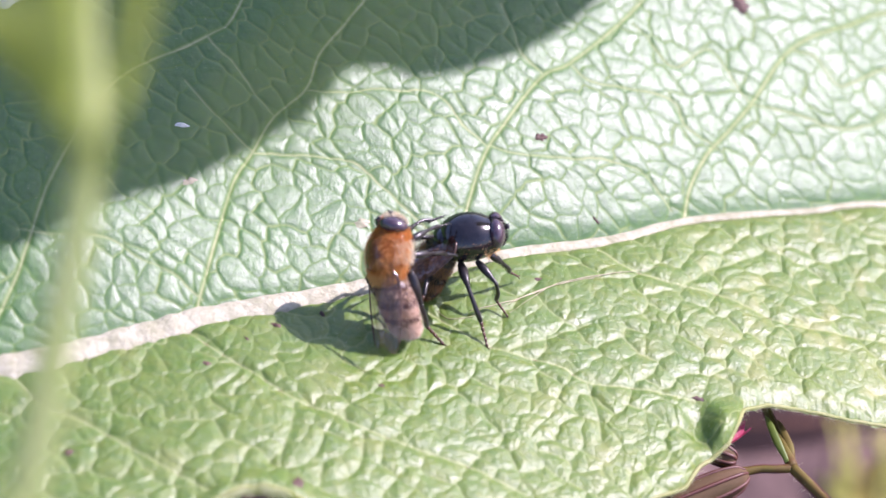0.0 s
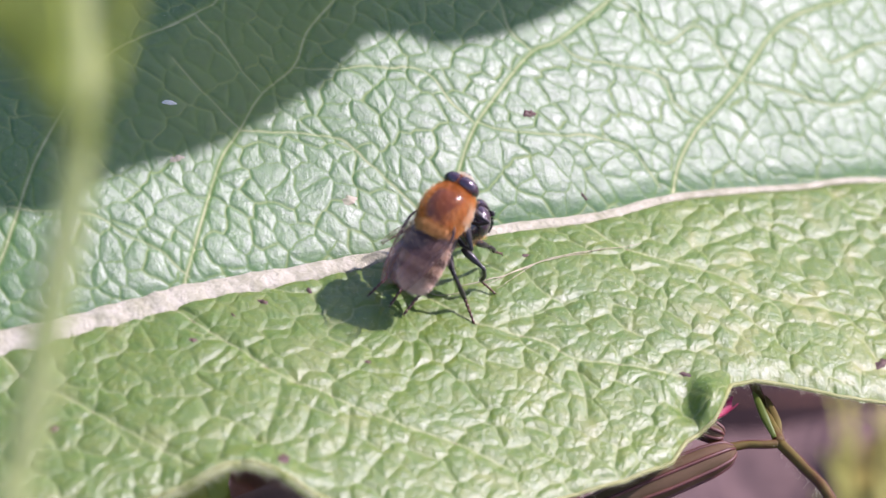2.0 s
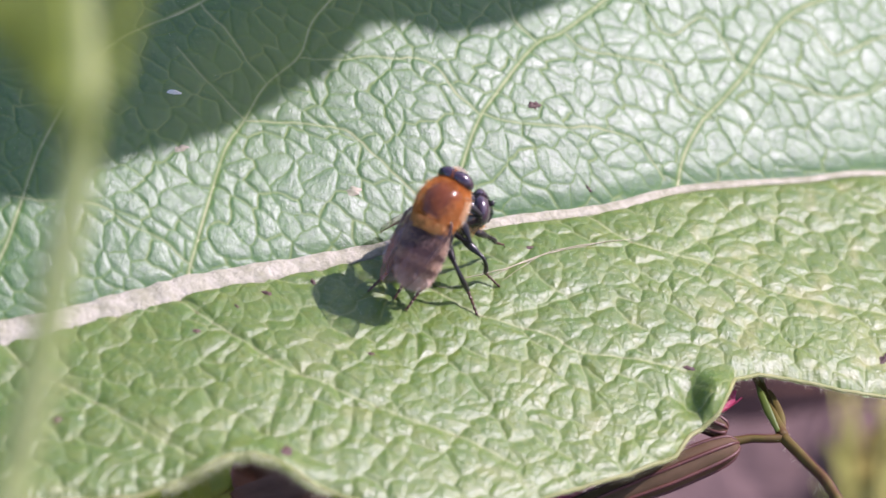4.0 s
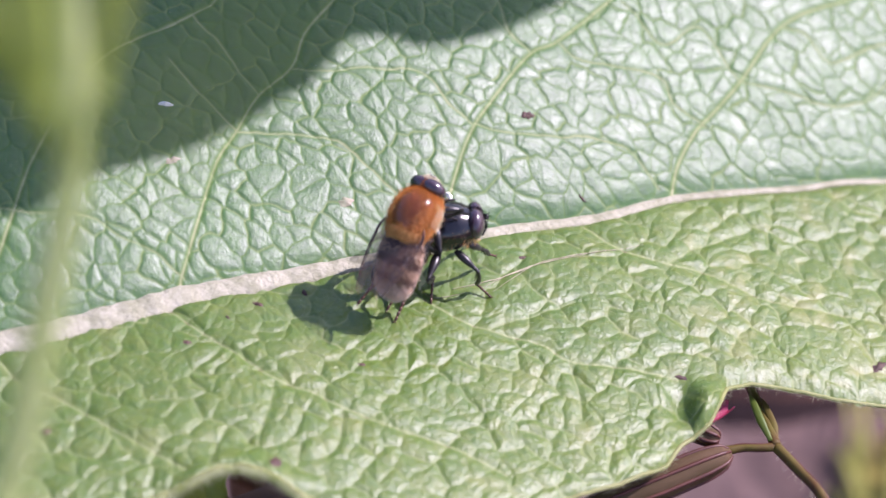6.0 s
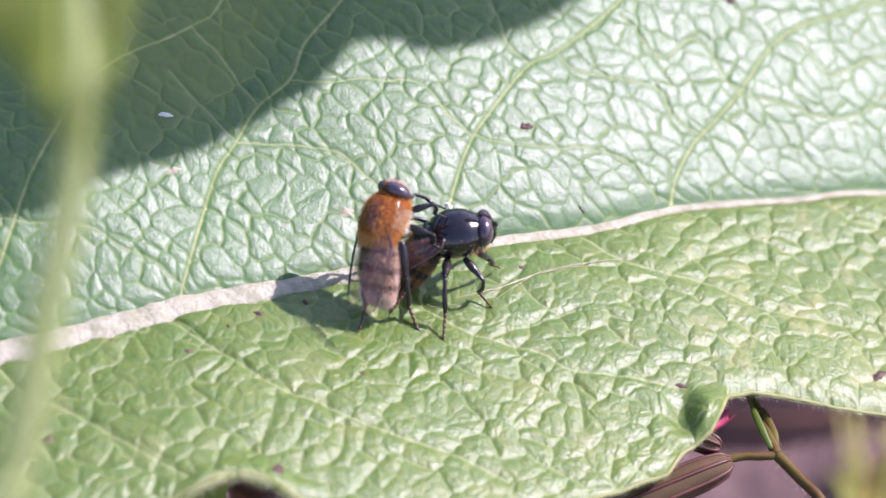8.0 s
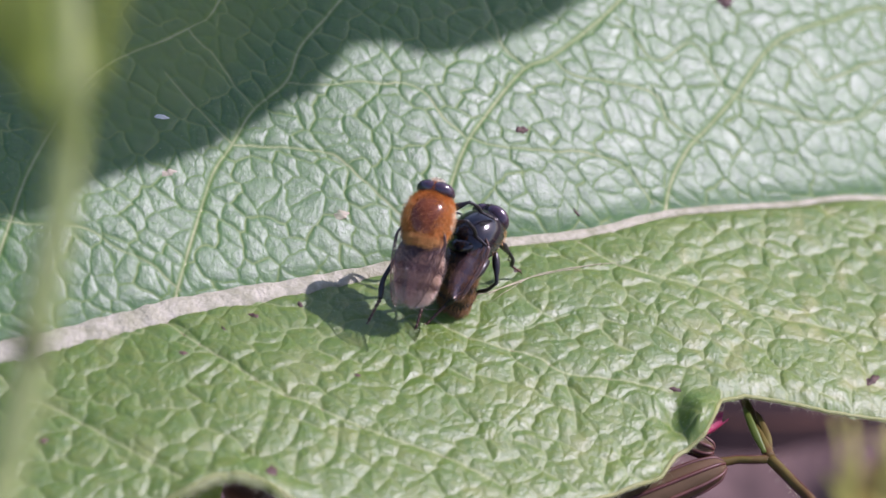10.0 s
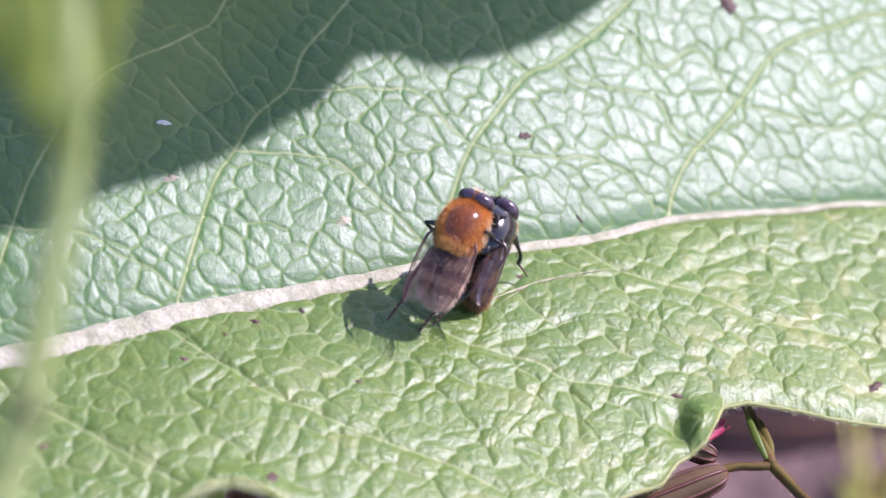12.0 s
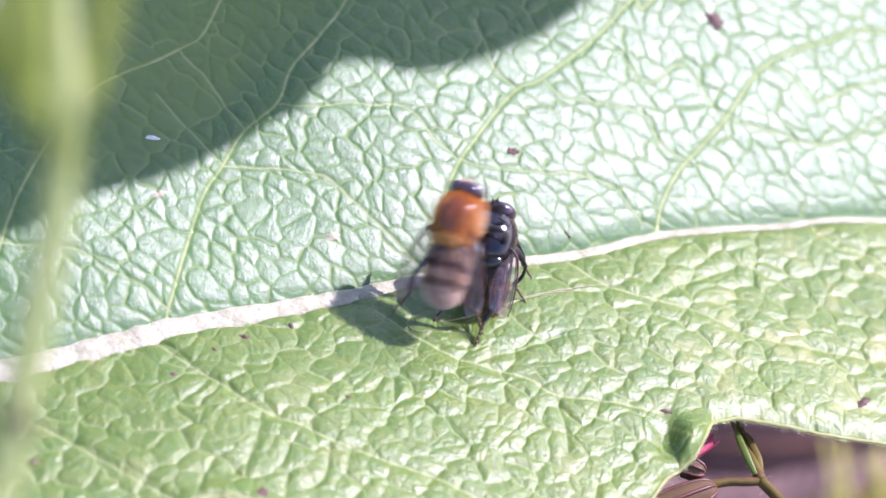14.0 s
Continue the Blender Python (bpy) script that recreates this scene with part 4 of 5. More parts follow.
def build_grass_stalk():
    g = root("grass_stalk", "tall pale-green grass stalk close to the lens", "grass")
    part("stalk", mesh_of("stalk", *tube([(-50, -190, -4), (-42, -165, 90), (-33, -128, 195), (-27.9, -108.4, 220.1), (-27.3, -106.2, 221.8), (-25.9, -101.0, 225.8), (-24.7, -95.9, 229.8), (-23.7, -92.0, 233.0), (-23.2, -89.2, 235.4), (-22.9, -87.0, 237.2), (-23.0, -84.1, 239.9), (-23.2, -81.1, 242.5), (-23, -74, 250)],
                                        [1.7, 1.6, 1.4, 1.2, 1.18, 1.15, 1.1, 1.1, 1.2, 1.15, 1.0, 0.9, 0.8], 110, 10), STALK), g, "pale slender stalk")
    blades = [
        ([(-22.9, -92.6, 239.0), (-22.2, -109.2, 261.7), (-23.0, -106.8, 263.8), (-23.6, -104.4, 266.1), (-23.9, -101.7, 268.6), (-23.9, -99.5, 270.6)], [0.2, 0.5, 1.2, 1.8, 1.8, 1.0]),
        ([(-22.9, -92.6, 239.0), (-20.6, -104.5, 257.7), (-19.8, -102.0, 259.9), (-19.2, -99.4, 262.1), (-18.8, -97.5, 263.9), (-18.5, -95.5, 265.7)], [0.2, 0.35, 0.7, 1.0, 1.0, 0.5]),
        ([(-22.9, -92.6, 239.0), (-22.3, -107.6, 259.1), (-23.7, -105.6, 261.0), (-25.3, -103.7, 262.8), (-27.0, -102.3, 264.2), (-28.3, -101.1, 265.4)], [0.2, 0.35, 0.8, 1.3, 1.4, 0.8]),
        ([(-22.9, -92.6, 239.0), (-11.6, -199.2, 364.9), (-9.5, -197.5, 366.3), (-7.4, -196.1, 367.5), (-5.5, -194.6, 368.7), (-3.8, -193.6, 369.7)], [0.1, 0.16, 0.24, 0.26, 0.24, 0.1]),
    ]
    for pts, w in blades:
        part("grass_blade", mesh_of("grass_blade", *grass_strip(pts, w), GRASS), g, "broad yellow-green blade")
    return g


grass_stalk = build_grass_stalk()

VISITOR_AT = (-0.02589, -0.10304, 0.22737)


def build_visitor():
    """A small dark fly that sits on the grass stalk near the end."""
    g = root("small_fly", "small dark fly clinging to the grass stalk", "fly")
    part("body", mesh_of("body", *lathe([(-1.3, 0.1, 0.1, 0), (-1.1, 0.4, 0.35, 0), (-0.3, 0.6, 0.5, 0), (0.5, 0.6, 0.55, 0), (1.1, 0.35, 0.35, 0), (1.2, 0.1, 0.1, 0)], 20, 16), SHELL_BLACK), g)
    part("head", mesh_of("head", *blob((1.35, 0, 0), (0.35, 0.5, 0.42), 12, 14), EYE), g)
    for s in (1, -1):
        part("wing", mesh_of("wing", *tube([(0.2, s * 0.4, 0.5), (-1.0, s * 0.6, 0.6), (-2.2, s * 0.6, 0.45)], [0.1, 0.5, 0.35, 0.08], 16, 8, 0.06), WING_SMOKY), g)
        for x in (0.7, 0.1, -0.5):
            part("leg", mesh_of("leg", *tube([(x, s * 0.4, -0.3), (x * 1.3, s * 1.0, -0.2), (x * 1.6, s * 1.0, -0.9)], [0.08, 0.07, 0.05], 10, 6), LEG_BLACK), g)
    return g


visitor = build_visitor()

# shape of the neighbour's lower edge, as its shade lies on the big leaf
SHADE_EDGE = [(-60, -13), (-40.3, -7.4), (-34.7, -5.9), (-30.6, -2.1), (-25.9, 0.7), (-23.5, 1.9), (-20.2, 4.1), (-18.3, 5.9), (-16.3, 7.3), (-13.9, 9.9), (-11.3, 11.5), (-9.6, 14.4), (-7.9, 17.1), (-4.7, 18.1), (-2.2, 17.7), (-0.2, 18.4), (3.3, 20.2), (5.8, 21.9), (8.8, 24.3), (10.9, 26.4), (13.2, 28.9), (16.1, 32.4), (22, 43), (34, 55)]


def build_shading_leaf():
    """A neighbouring leaf above and behind, between the sun and the big leaf."""
    g = root("shading_leaf", "broad scalloped green leaf held above its neighbour", "leaf")
    away = 150.0
    shift = np.array(sun_way) * away
    e = np.asarray(SHADE_EDGE, float)
    n, m = 220, 60
    u = np.linspace(0, 1, n)
    x = np.interp(u, np.linspace(0, 1, len(e)), e[:, 0])
    y = np.interp(u, np.linspace(0, 1, len(e)), e[:, 1])
    z0 = LEAF_Z + leaf_base(x, y)
    far = np.stack([x * 0.9 - 12, y + 42 + 24 * np.sin(np.pi * u), z0 + 9], -1)
    near = np.stack([x, y, z0], -1)
    f = np.linspace(0, 1, m)[None, :, None]
    top = near[:, None] * (1 - f) + far[:, None] * f + shift
    rng = np.random.default_rng(12)
    a, b, _ = cells(rng, top[..., 0], top[..., 1], 2.8, 6.0)
    top[..., 2] += 0.3 * sm(a / 0.8) + 0.3 * sm(b / 1.0) + 1.5 * np.sin(np.pi * f[..., 0])
    low = top.copy()
    low[1:-1, 1:-1, 2] -= 0.4
    idx = np.arange(n * m).reshape(n, m)
    q = np.stack([idx[:-1, :-1], idx[1:, :-1], idx[1:, 1:], idx[:-1, 1:]], -1).reshape(-1, 4)
    part("blade", mesh_of("blade", np.vstack([top.reshape(-1, 3), low.reshape(-1, 3)]), np.vstack([q, q[:, ::-1] + n * m]).tolist(), LEAF_THIN), g)
    rib = top[::12, 30] + np.array([0, 0, 0.1])
    part("midrib", mesh_of("midrib", *tube(rib, [1.4, 1.0, 0.6, 0.3], 80, 10, 0.7), MIDRIB), g, "cream midrib")
    base_x, base_y, base_z = rib[0]
    part("petiole", mesh_of("petiole", *tube([rib[0], (base_x - 14, base_y + 12, base_z - 2), (base_x - 30, base_y + 60, base_z - 40), (base_x - 34, base_y + 90, 30), (base_x - 34, base_y + 92, -6)], [1.4, 1.6, 1.9, 2.4, 2.6], 50, 12), MIDRIB), g, "pale ribbed leaf stalk")
    return g


shading_leaf = build_shading_leaf()


def petal(a, b, width, cup=0.5, notch=0.25):
    """A petal from its claw a to its tip b, mm."""
    a, b = np.asarray(a, float), np.asarray(b, float)
    d = b - a
    side = np.cross(d, (0, 0, 1.0))
    side /= np.linalg.norm(side)
    up = np.cross(side, d / np.linalg.norm(d))
    V, n, m = [], 14, 9
    for i in range(n):
        u = i / (n - 1)
        w = width * math.sin(math.pi * min(1, 0.12 + 0.72 * u)) ** 0.8
        for j in range(m):
            v = 2 * j / (m - 1) - 1
            V.append(a + d * (u - notch * u * u * (1 - abs(v)) * 0.6) + side * w * v + up * (cup * (v * v) + 0.15 * math.sin(5 * v + 4 * u)))
    V = np.array(V)
    F = [(i * m + j, i * m + j + 1, (i + 1) * m + j + 1, (i + 1) * m + j) for i in range(n - 1) for j in range(m - 1)]
    k = len(V)
    return np.vstack([V, V - up * 0.12]), F + [tuple(q + k for q in f[::-1]) for f in F]


def build_calyx(parent, mouth, foot, radius, bend):
    """A ribbed calyx tube from its foot to its mouth."""
    mouth, foot = np.asarray(mouth, float), np.asarray(foot, float)
    mid_p = (mouth + foot) / 2 + np.asarray(bend, float)
    pts = [foot, foot * 0.8 + mid_p * 0.2, mid_p, mouth]
    calyx = part("calyx", mesh_of("calyx", *tube(pts, [radius * 0.35, radius * 0.7, radius * 1.0, radius * 1.08, radius * 0.9, radius * 0.7], 40, 20), CALYX), parent, "sage calyx with dark red ribs")
    C = smooth_path(pts, 30)
    T = np.gradient(C, axis=0)
    T /= np.linalg.norm(T, axis=1)[:, None]
    S = np.cross(T, (0, 0, 1.0))
    S /= np.linalg.norm(S, axis=1)[:, None]
    U = np.cross(S, T)
    R = np.interp(np.linspace(0, 1, 30), np.linspace(0, 1, 6), np.array([0.35, 0.7, 1.0, 1.08, 0.9, 0.7]) * radius)
    for k in range(7):
        a = 2 * math.pi * (k + 0.3) / 7
        line = C + R[:, None] * (S * math.cos(a) + U * math.sin(a))
        part("calyx_rib", mesh_of("calyx_rib", *tube(line, [0.1, 0.17, 0.19, 0.17, 0.1], 30, 8), RIB), calyx)
    return calyx


def build_flower():
    g = root("campion_flower", "pink campion with ribbed dark red calyx and forked stem", "flower", m=LEAN @ pose(0, -0.0033, 0.003))
    node = (28.8, -10.8, 106.0)
    part("stem", mesh_of("stem", *tube([(44, -38, -18), (43, -36, 50), (40.5, -31, 94), (34.7, -21.3, 104), (32.5, -16.8, 106), (30.7, -13.7, 106), node], [1.1, 0.95, 0.62, 0.44, 0.40, 0.48], 60, 10), STEM_RED), g, "hairy red-brown stem")
    part("stem", mesh_of("stem", *tube([node, (27.9, -7.4, 106.2), (26.9, -4, 106.4), (25.8, 1.5, 107.5), (24, 8, 110)], [0.55, 0.44, 0.38, 0.36, 0.34], 30, 10), STEM_RED), g, "hairy red-brown stem")
    part("flower_stalk", mesh_of("flower_stalk", *tube([node, (27.2, -11.1, 106.2), (25.9, -11.1, 106.2), (24.4, -11.4, 106.1)], [0.42, 0.32, 0.32, 0.45], 24, 9), STEM_RED), g, "short red-green flower stalk")
    part("bract", mesh_of("bract", *tube([(28.3, -10.6, 106.6), (27.5, -9.0, 107.4), (26.9, -7.2, 107.8), (26.6, -6.2, 107.8)], [0.2, 0.36, 0.3, 0.08], 20, 10, 0.4, (0, -0.7, 0.7)), BRACT), g, "pointed green bract")
    part("bract", mesh_of("bract", *tube([(28.7, -10.6, 106.2), (28.6, -8.6, 106.4), (28.0, -6.6, 106.8), (27.7, -5.6, 106.8)], [0.3, 0.4, 0.28, 0.06], 20, 10, 0.4, (0, -0.7, 0.7)), STEM_RED), g, "reddish bract")
    for run, r in (([(40.5, -31, 94), (34.7, -21.3, 104), (32.5, -16.8, 106), (30.7, -13.7, 106), node], 0.40), ([node, (27.9, -7.4, 106.2), (26.9, -4, 106.4), (25.8, 1.5, 107.5)], 0.36), ([node, (27.2, -11.1, 106.2), (25.9, -11.1, 106.2), (24.4, -11.4, 106.1)], 0.29)):
        c = smooth_path(run, 40)
        along = np.gradient(c, axis=0)
        across = np.cross(along, (0, -0.643, 0.766))
        across /= np.linalg.norm(across, axis=1)[:, None]
        for k in (1, -1):
            part("stem_ridge", mesh_of("stem_ridge", *tube(c + k * across * r, [0.09, 0.12, 0.10, 0.12, 0.09], 60, 6), RIB), g, "dark red ridge of the stem")
    build_calyx(g, (10.0, -18.6, 104.5), (24.8, -11.6, 106), 1.42, (-0.3, -0.2, 0.0))
    build_calyx(g, (17.5, -11.0, 106.5), (23.9, -10.6, 106.8), 0.9, (0.2, 1.1, 0.5))
    rng = np.random.default_rng(4)
    for a, b, w in (((22.0, -9, 107.0), (25.1, -7.4, 107.6), 1.0), ((10.6, -18, 105), (8.4, -15, 107), 1.6), ((10.4, -18.4, 105), (6.0, -16.5, 106), 1.6), ((10.2, -18.8, 104.4), (6.4, -20.5, 104), 1.5)):
        part("petal", mesh_of("petal", *petal(a, b, w), PINK), g, "deep pink petal")
    # fine stem hairs
    V, F = [], []
    for i in range(260):
        t = rng.random()
        p = np.array(node) * (1 - t) + np.array((34.7, -21.3, 104)) * t if i % 2 else np.array(node) * (1 - t) + np.array((26.2, -2, 106.6)) * t
        w = rng.normal(0, 1, 3)
        w /= np.linalg.norm(w)
        s = np.cross(w, (0.3, 0.5, 0.8)) * 0.02
        o = len(V)
        V += [p + w * 0.3 - s, p + w * 0.3 + s, p + w * rng.uniform(0.8, 1.15)]
        F.append((o, o + 1, o + 2))
    part("stem_hairs", mesh_of("stem_hairs", V, F, HAIR), g)
    return g


build_flower()


# ---------------------------------------------------------------- low weeds behind and below
def build_weed(name, label, leaves, material):
    g = root(name, label, "weed", "low weeds round the leaf")
    for foot, pts, w in leaves:
        part("weed_leaf", mesh_of("weed_leaf", *tube([foot] + pts, [0.5, w * 0.8, w, w * 0.8, 0.3], 30, 10, 0.15, (0, -0.6, 0.8)), material), g)
    return g


def build_moss():
    """A low soft mound of moss on the soil."""
    rng = np.random.default_rng(12)
    rad, turn = np.meshgrid(np.linspace(0, 1, 40), np.linspace(0, 2 * math.pi, 72, endpoint=False), indexing="ij")
    reach = 1 + 0.14 * np.sin(3 * turn + 0.6) + 0.08 * np.sin(7 * turn)
    X, Y = 55 + 14.0 * rad * reach * np.cos(turn), 63 + 12.0 * rad * reach * np.sin(turn)
    Z = -5 + 8.0 * np.sqrt(np.maximum(1 - rad ** 2, 0)) + 0.5 * lattice(rng, X, Y, 2.2) + 0.35 * lattice(rng, X, Y, 0.9)
    n, m = rad.shape
    idx = np.arange(n * m).reshape(n, m)
    nxt = np.roll(idx, -1, axis=1)
    F = np.stack([idx[:-1], idx[1:], nxt[1:], nxt[:-1]], -1).reshape(-1, 4).tolist()
    tagged(new("moss", mesh_of("moss", np.stack([X.ravel(), Y.ravel(), Z.ravel()], -1), F, MOSS)), "blurred olive-yellow cushion of moss on the soil", "moss", kind="stuff")


build_moss()
tuft = random.Random(6)
blades = []
for i in range(60):
    x, near, lift = 43.5 + 16 * tuft.random(), tuft.uniform(48, 66), tuft.uniform(-1, 1)
    lean = tuft.uniform(-3, 3)
    blades.append(((x, near, -3), [(x, near + 3, 2.0 + lift), (x + 0.4 * lean, near + 7, 3.0 + lift), (x + lean, near + tuft.uniform(9, 13), 1 + lift)], tuft.uniform(0.25, 0.45)))
build_weed("grass_tuft", "blurred yellow-green grass tuft growing from the soil", blades, WEED)
# dark sheets laid on the soil in place of the shade below the leaf
for foot, pts, w in (((20, 79, -1), [(27, 77, 0.6), (34, 76.2, 0.8), (42, 77, 0.2), (49, 79.5, -0.8)], 5.0),
                     ((30, 90, -2), [(38, 84, 0), (46, 81.5, 0.5), (56, 81, 0), (64, 83, -1)], 6.0),
                     ((8, 88, -1), [(14, 87, 0.4), (22, 88, 0.6), (30, 90, 0), (34, 91, -1)], 6.0)):
    sheet = build_weed("shade_sheet", "dark brown sheet on the soil standing in for shade", [(foot, pts, w)], SOIL_SHADE)
    spine = [(px, py, pz + 0.16 * w) for px, py, pz in [foot] + pts]
    part("sheet_ridge", mesh_of("sheet_ridge", *tube(spine, [0.4, 0.35, 0.3, 0.22, 0.1], 30, 8), RED_BROWN), sheet, "raised brown line along the shade sheet")
build_weed("weed_seedling", "small green weed leaf below the big leaf's front edge",
           [((-26, 14, -8), [(-24.5, 2, 60), (-22.2, -7.0, 93.1), (-20.4, -8.5, 98.1), (-18.9, -9.2, 100.1)], 3.4),
            ((-30, 10, -8), [(-28.5, -3, 60), (-26.8, -7.9, 92.1), (-25.2, -8.3, 96.5)], 2.6)], GRASS)

# brown sheets added to fill the dark hollow inside the curled front edge
build_weed("curl_hollow", "red-brown sheet added in the hollow under the big leaf's front edge",
           [((-16, 30, -8), [(-16, 12, 60), (-15.6, -6, 92), (-15.2, -12.5, 98), (-15, -15, 99)], 4.2),
            ((-11, 30, -8), [(-11, 12, 60), (-11.3, -6, 92), (-11.2, -12.0, 98)], 2.6)], RED_BROWN)

# ---------------------------------------------------------------- marks and crumbs on the leaf
def scab(name, label, x, y, size, material, seed, lift=0.05, stretch=1.6, turn=0.3, hollow=False):
    n, rings = 18, 6
    c = leaf_point([x], [y])[0]
    V = []
    for i in range(rings):
        r = i / (rings - 1)
        for j in range(n):
            a = 2 * math.pi * j / n
            w = size * r * (1 + 0.25 * math.sin(2 * a + seed) + 0.18 * math.sin(5 * a + 2 * seed))
            px, py = w * stretch * math.cos(a), w * math.sin(a)
            V.append((x + px * math.cos(turn) - py * math.sin(turn), y + px * math.sin(turn) + py * math.cos(turn), r))
    V = np.array(V)
    p = leaf_point(V[:, 0], V[:, 1])
    dome = np.sin(np.pi * V[:, 2]) if hollow else 1 - V[:, 2] ** 2
    p[:, 2] = np.maximum(p[:, 2], c[2] - 0.12) + size * 0.35 * dome + lift * (1 - V[:, 2]) - 0.02
    F = [(i * n + j, i * n + (j + 1) % n, (i + 1) * n + (j + 1) % n, (i + 1) * n + j) for i in range(rings - 1) for j in range(n)]
    F = [f[::-1] for f in F]
    ob = new(name, mesh_of(name, p, F, material))
    return tagged(ob, label, "debris", "crumbs on the leaf")


CRUMB = "small dark crumb of dirt stuck on the leaf"
for i, (x, y, size) in enumerate(((-15.7, -10.8, 0.34), (-6.8, -16.9, 0.22), (-13.8, -29.9, 0.42), (-11.8, -8.6, 0.24), (-18.2, -13.0, 0.18), (12.2, 7.5, 0.18), (-10.7, -5.6, 0.16), (-21.5, -16.7, 0.26), (-32.7, -28.2, 0.3))):
    scab("dirt_crumb", CRUMB, x, y, size, STAIN, 3 + i, stretch=1.3 + 0.3 * (i % 3), turn=0.5 * i)
scab("dirt_ring", "dark ring-shaped scab on the leaf", 7.4, 13.6, 0.42, STAIN, 8, 0.0, 1.2, 0.4, True)
scab("brown_scab", "brown dead spot near the leaf's edge", 20.5, -12.2, 0.28, STAIN, 9, 0.0, 1.8, 0.1)
scab("brown_scab", "dark red-brown dead spot near the leaf's edge", 38.1, -5.8, 0.5, STAIN, 15, 0.0, 1.4, 1.1)
scab("brown_scab", "dark red-brown dead spot on a far vein", 25.9, 32.9, 0.75, STAIN, 17, 0.0, 1.3, 0.2)
scab("pink_scar", "faint pinkish scar on the leaf", -8.4, 1.3, 0.42, STAIN_PINK, 12, 0.0, 1.7, 0.1)
scab("pink_scar", "faint pinkish scar on a side vein", -23.2, 1.7, 0.36, STAIN_PINK, 13, 0.0, 1.7, 0.3)
scab("white_fleck", "small white fleck of petal on the leaf", -23.9, 6.8, 0.26, FLECK_WHITE, 14, 0.25, 2.0, 0.1)
# pale patch added at the far left, for an unidentified pale thing
scab("pale_patch", "pale pinkish-white patch lying on the leaf", -39.4, 16.2, 1.7, FLECK_WHITE, 21, 0.3, 1.3, 0.6)
scab("dirt_crumb", "grey-black crumb beside dry fibres on the leaf", 6.9, -0.9, 0.24, STAIN, 19, 0.1, 1.5, 0.2)
scab("white_bead", "tiny white bead of sap on the leaf", 0.5, 4.2, 0.3, FLECK_WHITE, 23, 0.25, 1.2, 0.4)


def build_straw():
    """Dry pale fibres lying on the leaf beside the flies."""
    for pts, r in (([(0.8, -6.3), (4.7, -4.2), (10.6, -0.2), (17.6, 3.0)], 0.075), ([(3.2, -5.7), (7.1, -2.4), (13.1, 1.0)], 0.055), ([(4.2, -6.0), (8.6, -1.3), (12.6, 0.4)], 0.045), ([(-2.1, -6.4), (-0.7, -7.6), (2.0, -6.6)], 0.05)):
        c = smooth_path(pts, 30)
        p = leaf_point(c[:, 0], c[:, 1], r * 0.8)
        p[:, 2] = np.maximum(p[:, 2], np.convolve(np.pad(p[:, 2], 4, mode="edge"), np.ones(9) / 9, "valid"))
        tagged(new("dry_fibre", mesh_of("dry_fibre", *tube(p, [r * 0.3, r * 0.6, r * 0.75, r * 0.5, r * 0.6, r * 0.2], 60, 6), STRAW)), "thin dry straw-coloured fibre lying on the leaf", "fibre", "fibres on the leaf")


build_straw()


def hair_mesh(name, rng, p, d, low, high, width):
    """Fine tapered hairs from p along d, mm."""
    L = rng.uniform(low, high, (len(p), 1))
    side = np.cross(d, rng.normal(0, 1, d.shape))
    side = side / np.linalg.norm(side, axis=1)[:, None] * width
    V = np.stack([p - side, p + side, p + d * L], 1).reshape(-1, 3)
    return mesh_of(name, V, np.arange(len(V)).reshape(-1, 3).tolist(), HAIR)


def build_leaf_hairs():
    """Short pale hairs along the leaf's front edge and thinly over the blade."""
    rng = np.random.default_rng(77)
    x = np.concatenate([rng.uniform(-40, 44, 6000), rng.uniform(-24, -10, 5200)])
    y = margin(MARGIN_LOW, x)
    slope = (margin(MARGIN_LOW, x + 0.2) - margin(MARGIN_LOW, x - 0.2)) / 0.4
    p = leaf_point(x, y + rng.uniform(0, 0.4, len(x)), -0.4)
    d = np.stack([slope, -np.ones(len(x)), np.zeros(len(x))], -1)
    d /= np.linalg.norm(d, axis=1)[:, None]
    d += rng.normal(0, 0.45, d.shape) + np.array([0, 0, 0.25])
    tagged(part("margin_hairs", hair_mesh("margin_hairs", rng, p, d * np.where((x > -24) & (x < -10), 1.7, 1.0)[:, None], 0.2, 0.6, 0.012), leaf, "short pale hairs along the edge"), kind="stuff")
    x, y = rng.uniform(-42, 44, 26000), rng.uniform(-34, 34, 26000)
    keep = (y > margin(MARGIN_LOW, x) + 0.3) & (rng.random(len(x)) < np.where(y < rib_y(x), 0.9, 0.1))
    x, y = x[keep], y[keep]
    d = rng.normal(0, 0.8, (len(x), 3)) + np.array([0.3, -0.2, 0.35])
    d /= np.linalg.norm(d, axis=1)[:, None]
    d[:, 2] = np.abs(d[:, 2]) + 0.1
    tagged(part("blade_hairs", hair_mesh("blade_hairs", rng, leaf_point(x, y), d, 0.12, 0.34, 0.009), leaf, "thin pale down on the leaf"), kind="stuff")


build_leaf_hairs()


# ---------------------------------------------------------------- what moves
def aim(p, q, up):
    """A pose at p, mm, with x towards q and z near up."""
    x = Vector(q - p).normalized()
    y = Vector(up).cross(x).normalized()
    z = x.cross(y)
    m = Matrix((x, y, z)).transposed().to_4x4()
    m.translation = Vector(p) * MM
    return m


def between(rows, t):
    """The pose at t on rows of (seconds, pose), eased."""
    for (ta, a), (tb, b) in zip(rows[:-1], rows[1:]):
        if ta <= t <= tb:
            f = float(sm((t - ta) / (tb - ta)))
            m = a.to_quaternion().slerp(b.to_quaternion(), f).to_matrix().to_4x4()
            m.translation = a.translation.lerp(b.translation, f)
            return m
    return rows[-1][1]


